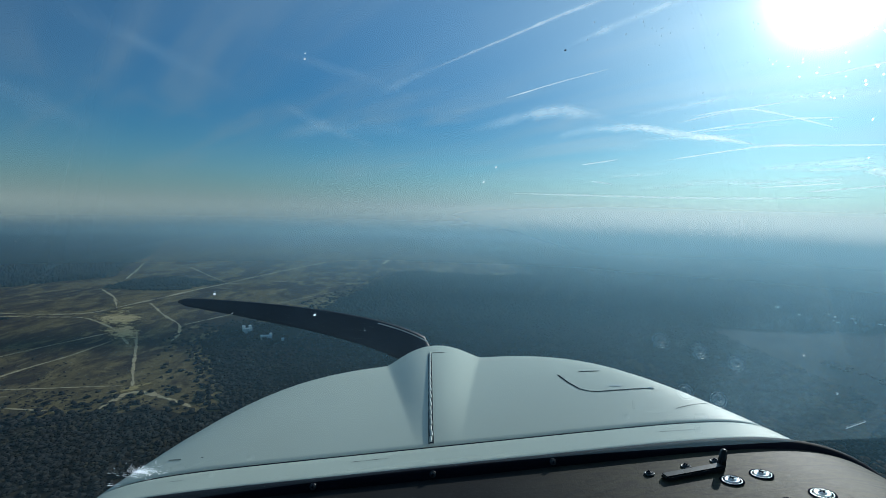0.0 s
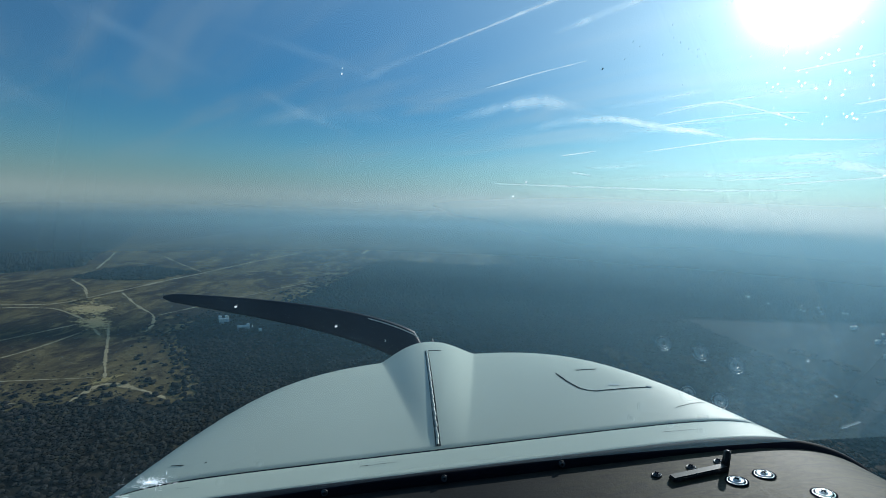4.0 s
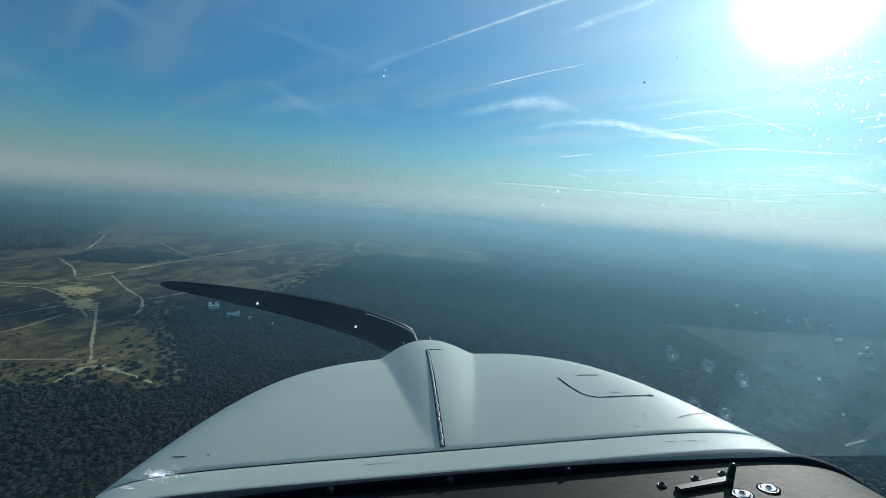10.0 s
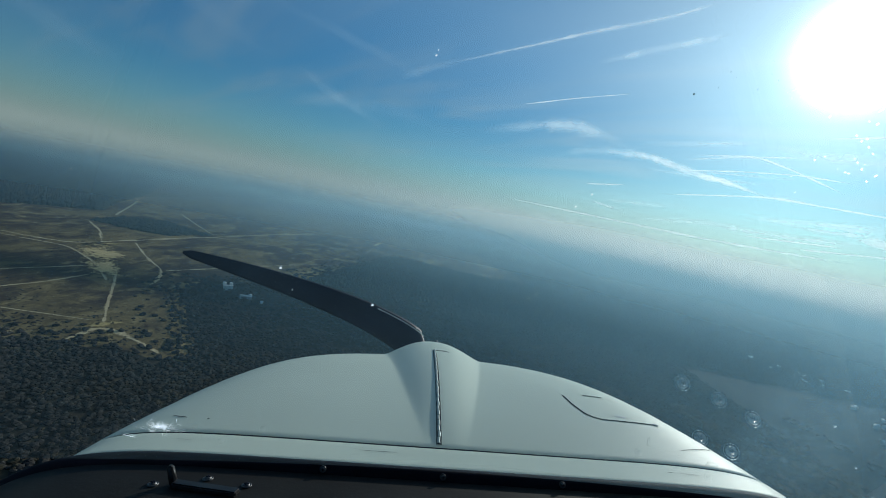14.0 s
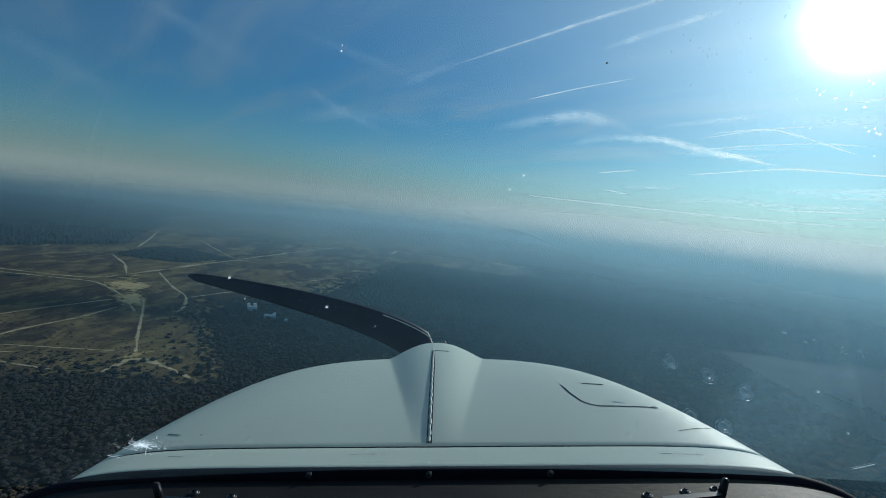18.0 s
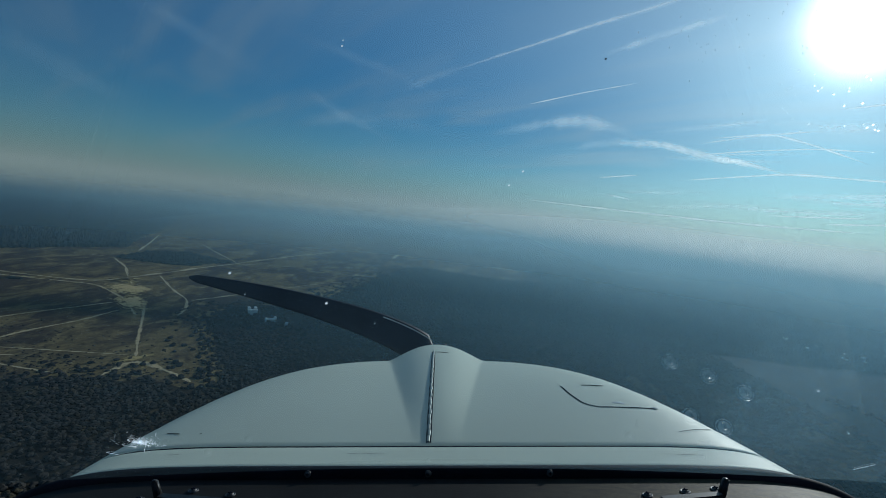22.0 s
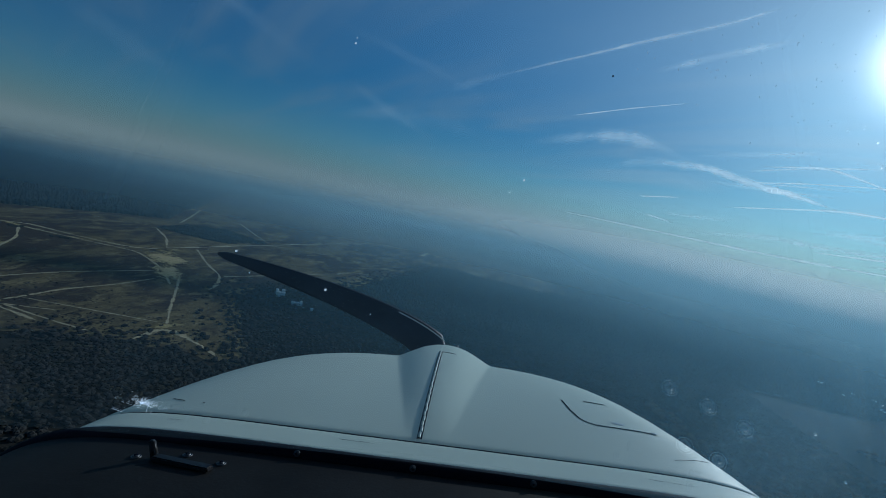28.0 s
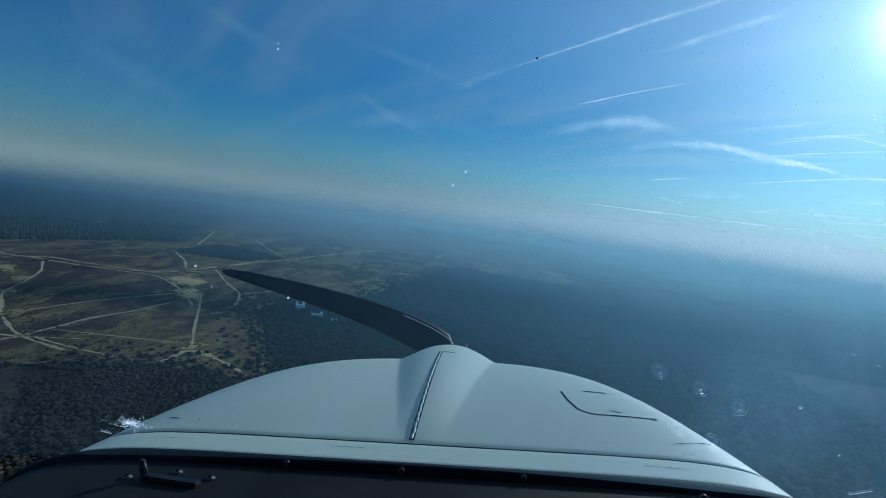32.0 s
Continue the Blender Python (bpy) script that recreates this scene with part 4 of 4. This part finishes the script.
# piano hinge along the middle
groove_bed = [(HINGE_X - 0.001, SEAM_Y + 0.006), (HINGE_X + 0.002, 0.9), (HINGE_X + 0.004, 1.15)]
hinge = groove(groove_bed, 0.0078, plane, "hinge", SEAM, 0.0006)
tagged(hinge, "steel piano hinge joining the cowling panels")
count = 30
for k in range(count):
    y0 = SEAM_Y + 0.008 + (1.15 - SEAM_Y - 0.008) * k / count
    y1 = y0 + (1.15 - SEAM_Y) / count * 0.90
    bm = bmesh.new()
    rows = []
    for y in (y0, y0 + 0.001, y1 - 0.001, y1):
        x = HINGE_X - 0.001 + 0.005 * (y - SEAM_Y) / 0.47 + (0.0005 if k % 2 else -0.0005)
        r = 0.0017 if y in (y0, y1) else 0.0023
        rows.append([(x + r * math.cos(a), y, skin(x, y) + 0.001 + r * math.sin(a)) for a in [math.pi * j / 8 for j in range(9)]])
    grid(bm, rows)
    part("knuckle", bm, DULL, hinge)

# scuttle panel between cowling and windscreen
LIP_Y = 0.606


def scuttle_z(s, y):
    k = (y - LIP_Y) / (SEAM_Y - LIP_Y)
    return section(s, 0.0)[1] + 0.0030 * (1 - k)


bm = bmesh.new()
rows = []
for y, sink in ((LIP_Y, 0.012), (LIP_Y, 0.0), (0.62, 0), (0.64, 0), (0.66, 0), (0.674, 0), (0.6765, 0.0008), (0.6775, 0.003), (0.6775, 0.04)):
    row = []
    for k in range(-60, 61):
        s = math.copysign(1 - (1 - abs(k) / 60) ** 1.8, k)
        row.append((0.5001 * s, y, scuttle_z(s, y) - sink))
    rows.append(row)
grid(bm, rows)
scuttle = part("scuttle_panel", bm, PAINT, plane, "white scuttle panel with fine scratches")
bm = bmesh.new()
grid(bm, [[(0.495 * k / 40, y, section(k / 40 * 0.99, 0.0)[1] - 0.0012) for k in range(-40, 41)] for y in (0.6768, 0.6830)])
part("joint_gap", bm, SEAM, plane, "dark joint between cowling and scuttle")
for stops in ([(-0.119, 0.651), (-0.07, 0.651)], [(0.301, 0.648), (0.361, 0.646)], [(-0.36, 0.652), (-0.34, 0.651)]):
    bm = bmesh.new()
    (ax, ay), (bx, by) = stops
    rows = [[], []]
    for i in range(7):
        x, y = ax + (bx - ax) * i / 6, ay + (by - ay) * i / 6
        for row, o in zip(rows, (-0.0004, 0.0004)):
            row.append((x, y + o * (1 + 0.6 * math.sin(i * 2.1)), scuttle_z(x / 0.5001, y) + 0.0008))
    grid(bm, rows)
    part("scratch", bm, SEAM, scuttle)

# black rubber seal round the foot of the windscreen
bm = bmesh.new()
rows = []
for dy, dz in ((0.004, -0.004), (0.002, 0.0015), (-0.004, 0.003), (-0.010, 0.001), (-0.015, -0.006), (-0.018, -0.02), (-0.02, -0.05)):
    row = []
    for k in range(-70, 71):
        x = 0.57 * k / 70
        row.append((x, LIP_Y + dy, -0.2737 + dz - 0.011 * (abs(x) / 0.445) ** 7.7))
    rows.append(row)
grid(bm, rows)
seal = part("windscreen_seal", bm, RUBBER, plane, "black rubber seal at the foot of the windscreen")


def screw(x, y, z, parent, size=0.0055, tilt=0.0, metal=None):
    """A cross-head screw on a cup washer, with a dark ring under the pale ones."""
    bm = bmesh.new()
    m = pose(x, y, z, tilt)
    lathe(bm, ((size * 1.35, 0.0), (size * 1.35, 0.0008), (size * 1.15, 0.0016), (size * 0.95, 0.0006), (size * 0.9, 0.0006), (size * 0.86, 0.0018), (size * 0.5, 0.0027), (size * 0.2, 0.003)), 20, m)
    head = len(bm.faces)
    box(bm, -size * 0.6, size * 0.6, -size * 0.12, size * 0.12, 0.0024, 0.0033, 0, m)
    box(bm, -size * 0.12, size * 0.12, -size * 0.6, size * 0.6, 0.0024, 0.0034, 0, m)
    for i, f in enumerate(bm.faces):
        f.material_index = 0 if i < head else 1
    ob = part("screw", bm, [metal or STEEL, SEAM], parent, "cross-head screw on a cup washer")
    if metal is POLISHED:
        for name, material, profile in (("washer_seat", SEAM, ((2.6, 0.0), (2.6, 0.0004), (1.3, 0.0005))), ("washer_ring", POLISHED, ((1.62, 0.0004), (1.56, 0.0014), (1.40, 0.0018), (1.24, 0.0014), (1.18, 0.0004))),
                                        ("washer_ring", POLISHED, ((2.18, 0.0005), (2.12, 0.0008), (2.04, 0.0009), (1.98, 0.0005)))):
            bm = bmesh.new()
            lathe(bm, [(size * r, h) for r, h in profile], 28, m)
            inner = max(bm.faces, key=lambda f: len(f.verts))
            if len(inner.verts) > 4:
                bmesh.ops.delete(bm, geom=[f for f in bm.faces if len(f.verts) > 4], context="FACES_ONLY")
            part(name, bm, material, ob, "dark seat of the washer" if name == "washer_seat" else "bright rim of the cup washer")
    return ob


for x in (-0.157, -0.010, 0.140):
    screw(x, 0.5930, -0.2755, seal, 0.0030, 70, DARKSTEEL)

# glareshield
SHIELD_Z = -0.281


def shield_z(x):
    return SHIELD_Z - 0.06 * abs(x / 0.56) ** 8


bm = bmesh.new()
grid(bm, [[(0.56 * k / 40, y, shield_z(0.56 * k / 40) - sink) for k in range(-40, 41)] for y, sink in ((0.592, 0.0), (0.55, 0.001), (0.45, 0.002), (0.32, 0.002), (0.24, 0.004), (0.225, 0.012), (0.222, 0.05), (0.225, 0.32))])
glareshield = part("glareshield", bm, SHIELD, plane, "scuffed black glareshield over the instrument panel")
for x, y in ((-0.282, 0.565), (-0.235, 0.555), (-0.334, 0.547), (0.242, 0.551), (0.290, 0.559), (0.329, 0.565)):
    screw(x, y, shield_z(x) - 0.0006, glareshield, 0.0044, 0, DARKSTEEL)
for x, y in ((0.301, 0.452), (0.347, 0.465), (0.390, 0.480), (0.320, 0.519), (0.359, 0.527)):
    screw(x, y, shield_z(x) - 0.0006, glareshield, 0.0047, 0, POLISHED)


def grip(x, side):
    """A small black lever: an upright tapering fin with a flat foot that runs inwards."""
    bm = bmesh.new()
    z = shield_z(x) - 0.001
    fin = [(x - 0.004, 0.553, z), (x + 0.004, 0.553, z), (x + 0.004, 0.545, z), (x - 0.004, 0.545, z)]
    top = [(x - 0.003 - 0.006 * side, 0.553, z + 0.021), (x + 0.003 - 0.006 * side, 0.553, z + 0.021), (x + 0.003 - 0.006 * side, 0.546, z + 0.021), (x - 0.003 - 0.006 * side, 0.546, z + 0.021)]
    v = [bm.verts.new(p) for p in fin + top]
    for q in ((3, 2, 1, 0), (4, 5, 6, 7), (0, 1, 5, 4), (1, 2, 6, 5), (2, 3, 7, 6), (3, 0, 4, 7)):
        bm.faces.new([v[i] for i in q])
    bmesh.ops.bevel(bm, geom=list(bm.edges), offset=0.0012, segments=2, affect="EDGES")
    lever = part("lever", bm, BLACK, glareshield, "small upright black lever")
    bm = bmesh.new()
    box(bm, 0, 0.075, -0.006, 0.006, 0, 0.006, 0.0015, pose(x, 0.546, z, 0, 0, -8 if side > 0 else 188))
    part("foot", bm, BLACK, glareshield, "flat black lever foot", smooth=False)
    return lever


grip(-0.312, 1)
grip(0.326, -1)


# windscreen, with dried droplets, specks and scuffs
def pane_y(x, z):
    return LIP_Y - 0.663 * (z + 0.28) - 0.15 * x * x


bm = bmesh.new()
grid(bm, [[(0.6 * k / 24, pane_y(0.6 * k / 24, z), z) for k in range(-24, 25)] for z in [-0.272 + 0.62 * j / 16 for j in range(17)]])
windscreen = part("windscreen", bm, pane_material(), plane, "clear curved windscreen, flecked and scuffed")
windscreen.visible_shadow = False


def fleck(bm, x, z, size, stretch=1.0, turn=0.0, dome=0.4):
    """A flat dried drop on the inside of the pane."""
    y = pane_y(x, z) - 0.0012
    m = pose(x, y, z, 123.5) @ pose(0, 0, 0, 0, 0, turn)
    ring_ = [bm.verts.new(m @ Vector((size * stretch * math.cos(a), size * math.sin(a), 0))) for a in [2 * math.pi * j / 7 for j in range(7)]]
    top = bm.verts.new(m @ Vector((0, 0, size * dome)))
    for j in range(7):
        bm.faces.new((ring_[j], ring_[(j + 1) % 7], top))


for x, z, size in ((-0.064, 0.140, 0.0004), (-0.065, 0.137, 0.0006), (0.067, 0.061, 0.0007), (0.057, 0.051, 0.0006), (-0.183, -0.022, 0.0011), (-0.103, -0.051, 0.0012),
                   (-0.175, -0.042, 0.0005), (-0.06, -0.072, 0.0005), (0.393, -0.145, 0.0010), (0.45, -0.2, 0.0008)):
    bm = bmesh.new()
    fleck(bm, x, z, size, 1.4, 40)
    part("dried_droplet", bm, SPECK, windscreen)
bm = bmesh.new()
fleck(bm, 0.115, 0.131, 0.0006, 1.3, 20)
part("insect_speck", bm, DIRT, windscreen, "small dark insect speck")
bm = bmesh.new()
for k in range(13):
    fleck(bm, 0.483 + 0.016 * k / 12, -0.253 + 0.009 * k / 12, 0.0005, 2.2, 30)
part("scratch", bm, SPECK, windscreen)
bm = bmesh.new()
for k in range(190):
    a, r = random.uniform(0, 6.28), abs(random.gauss(0, 1))
    fleck(bm, -0.333 + 0.014 * r * math.cos(a), -0.2185 + 0.0055 * r * math.sin(a), random.uniform(0.00014, 0.00032), random.uniform(3, 15), random.choice((-35, 15, 50, 85)) + random.gauss(0, 12))
for k in range(10):
    fleck(bm, -0.372 + 0.001 * k, -0.2315 - 0.0004 * k, 0.0006, 2.5, -20)
tagged(part("scuff_patch", bm, SPECK, windscreen, "sparkling star of scratches in the acrylic"), kind="stuff")
bm = bmesh.new()
for k in range(48):
    x = random.gauss(0.195, 0.032)
    fleck(bm, x, 0.142 + random.gauss(0, 0.012), random.uniform(0.0002, 0.00045), random.uniform(1, 3.0), random.uniform(70, 110), 0.1)
tagged(part("droplet_spray", bm, DROP, windscreen, "fine spray of dried droplets that sparkle against the sun"), kind="stuff")

bm = bmesh.new()
for k in range(260):
    u = random.uniform(-0.25, 1.1)
    fleck(bm, 0.285 + 0.20 * u + random.gauss(0, 0.022), 0.125 - 0.20 * u * u + random.gauss(0, 0.022), random.uniform(0.0002, 0.0006), random.uniform(1, 2.0), random.uniform(0, 180), 0.1)
tagged(part("dust_specks", bm, DROP, windscreen, "trail of fine clear droplets drying on the pane"), kind="stuff")

# propeller
HUB = Vector((0, 1.80, -0.45))
propeller = new("propeller")
propeller.parent = plane
propeller.location = HUB
tagged(propeller, "dark two-bladed propeller at rest")


def blade(side):
    bm = bmesh.new()
    rows = []
    n = 30
    for i in range(n + 1):
        r = 0.06 + 0.854 * i / n
        k = r / 0.914
        x, z = -r * side, 0.343 * k ** 0.53 * side
        dx, dz = -1.0 * side, 0.343 * 0.53 * k ** -0.47 / 0.914 * side
        s = math.hypot(dx, dz)
        nx, nz = -dz / s * -side, dx / s * -side
        chord = (0.022 + 0.092 * (1 - k) ** 0.75) * (1.0 if i < n else 0.45)
        twist = radians(48 - 34 * k)
        row = []
        for j in range(14):
            a = 2 * math.pi * j / 14
            c, t = chord / 2 * math.cos(a), chord * 0.10 * math.sin(a)
            row.append((x + nx * c, c * math.tan(twist) * 0.6 + t, z + nz * c))
        rows.append(row + [row[0]])
    rows.insert(0, [(px + 0.055 * side, py, pz - 0.13 * side) for px, py, pz in rows[0]])
    grid(bm, rows)
    bm.faces.new([bm.verts.new(p) for p in rows[-1][:-1]])
    bmesh.ops.remove_doubles(bm, verts=bm.verts, dist=0.0002)
    bmesh.ops.recalc_face_normals(bm, faces=bm.faces)
    b = part("blade", bm, BLADE, propeller, "dark grey curved propeller blade")
    bm = bmesh.new()
    rows = [[], [], []]
    for i in range(14):
        r = 0.05 + 0.16 * i / 13
        k = r / 0.914
        dx, dz = -1.0 * side, 0.343 * 0.53 * k ** -0.47 / 0.914 * side
        s = math.hypot(dx, dz)
        nx, nz = -dz / s * -side, dx / s * -side
        chord = 0.022 + 0.092 * (1 - k) ** 0.75
        for row, o in zip(rows, (0.0016, 0.0, -0.0014)):
            c = -chord / 2 - o if (nz * side) < 0 else chord / 2 + o
            row.append((-r * side + nx * c, -0.045 + abs(o), 0.343 * k ** 0.53 * side + nz * c))
    grid(bm, rows)
    part("leading_edge", bm, ZINC, propeller, "bright metal leading edge")
    return b


blade(1)
blade(-1)
bm = bmesh.new()
lathe(bm, ((0.075, -0.10), (0.08, -0.06), (0.078, 0.0), (0.066, 0.06), (0.04, 0.10), (0.01, 0.12)), 32, pose(0, 0, 0, -90))
part("spinner", bm, PAINT, propeller, "white spinner")

# plain fuselage sides and floor that close the cockpit below the sills
def tub(inset):
    """The open fuselage shell from firewall to bulkhead, tapering aft."""
    bm = bmesh.new()
    rows = []
    for y, k in ((0.672, 0.97), (0.45, 1.0), (0.1, 1.02), (-0.3, 1.0), (-0.65, 0.95), (-0.92, 0.9)):
        row = []
        for j in range(25):
            t = math.pi * j / 24
            c, s = math.cos(t), math.sin(t)
            x = (0.56 - inset) * k * math.copysign(abs(c) ** 0.45, c)
            z = -0.40 - (0.56 - inset) * abs(s) ** 0.55
            row.append((x, y - (inset if y > 0.6 else 0) + (inset if y < -0.9 else 0), z))
        rows.append(row)
    grid(bm, rows)
    for row in (rows[0], rows[-1]):
        bm.faces.new([bm.verts.new((p[0], p[1], p[2])) for p in row])
    bmesh.ops.remove_doubles(bm, verts=bm.verts, dist=0.0005)
    return bm


part("fuselage", tub(0.0), TUB, plane, "plain white fuselage sides")
part("cabin_lining", tub(0.02), CLOTH, plane, "dark cabin lining")
bm = bmesh.new()
for x0, x1 in ((-0.545, -0.50), (0.50, 0.545)):
    box(bm, x0, x1, -0.90, 0.55, -0.42, -0.385, 0.008)
part("sill", bm, CLOTH, plane, "dark cockpit sill", smooth=False)
bm = bmesh.new()
grid(bm, [[(0.54 * math.sin(radians(a)), -0.91, -0.42 + 0.80 * max(0.0, math.cos(radians(a))) * k) for a in range(-90, 91, 10)] for k in (0.0, 0.5, 1.0)])
part("bulkhead", bm, CLOTH, plane, "dark lined bulkhead behind the seats")


def roof(lift):
    """A curved cabin roof, unseen, added for shade from the top of the windscreen to the bulkhead."""
    bm = bmesh.new()
    grid(bm, [[(0.57 * k / 12, y, rise + lift + 0.07 * (1 - (k / 12) ** 2) - 0.10 * abs(k / 12) ** 6) for k in range(-12, 13)] for y, rise in ((0.185, 0.335), (0.05, 0.375), (-0.3, 0.385), (-0.65, 0.36), (-0.93, 0.31))])
    return bm


# out of view; keeps sky light off the glareshield
part("added_cabin_roof", roof(0.025), TUB, plane, "unseen white cabin roof added to shade the glareshield")
part("headlining", roof(0.0), CLOTH, plane, "unseen dark underside of the added roof")
# unseen posts, added along with the roof to block light
for side in (-1, 1):
    for (ya, za), (yb, zb), wide in (((0.55, -0.40), (0.19, 0.30), 0.035), ((-0.35, -0.40), (-0.35, 0.36), 0.05)):
        bm = bmesh.new()
        rows = [[(side * (0.552 + dx), ya + (yb - ya) * k / 6 + dy, za + (zb - za) * k / 6) for dx, dy in ((0, -wide / 2), (0.02, -wide / 2), (0.02, wide / 2), (0, wide / 2), (0, -wide / 2))] for k in range(7)]
        grid(bm, rows)
        bmesh.ops.recalc_face_normals(bm, faces=bm.faces)
        part("added_window_post", bm, CLOTH, plane, "unseen dark post added with the shading roof", smooth=False)
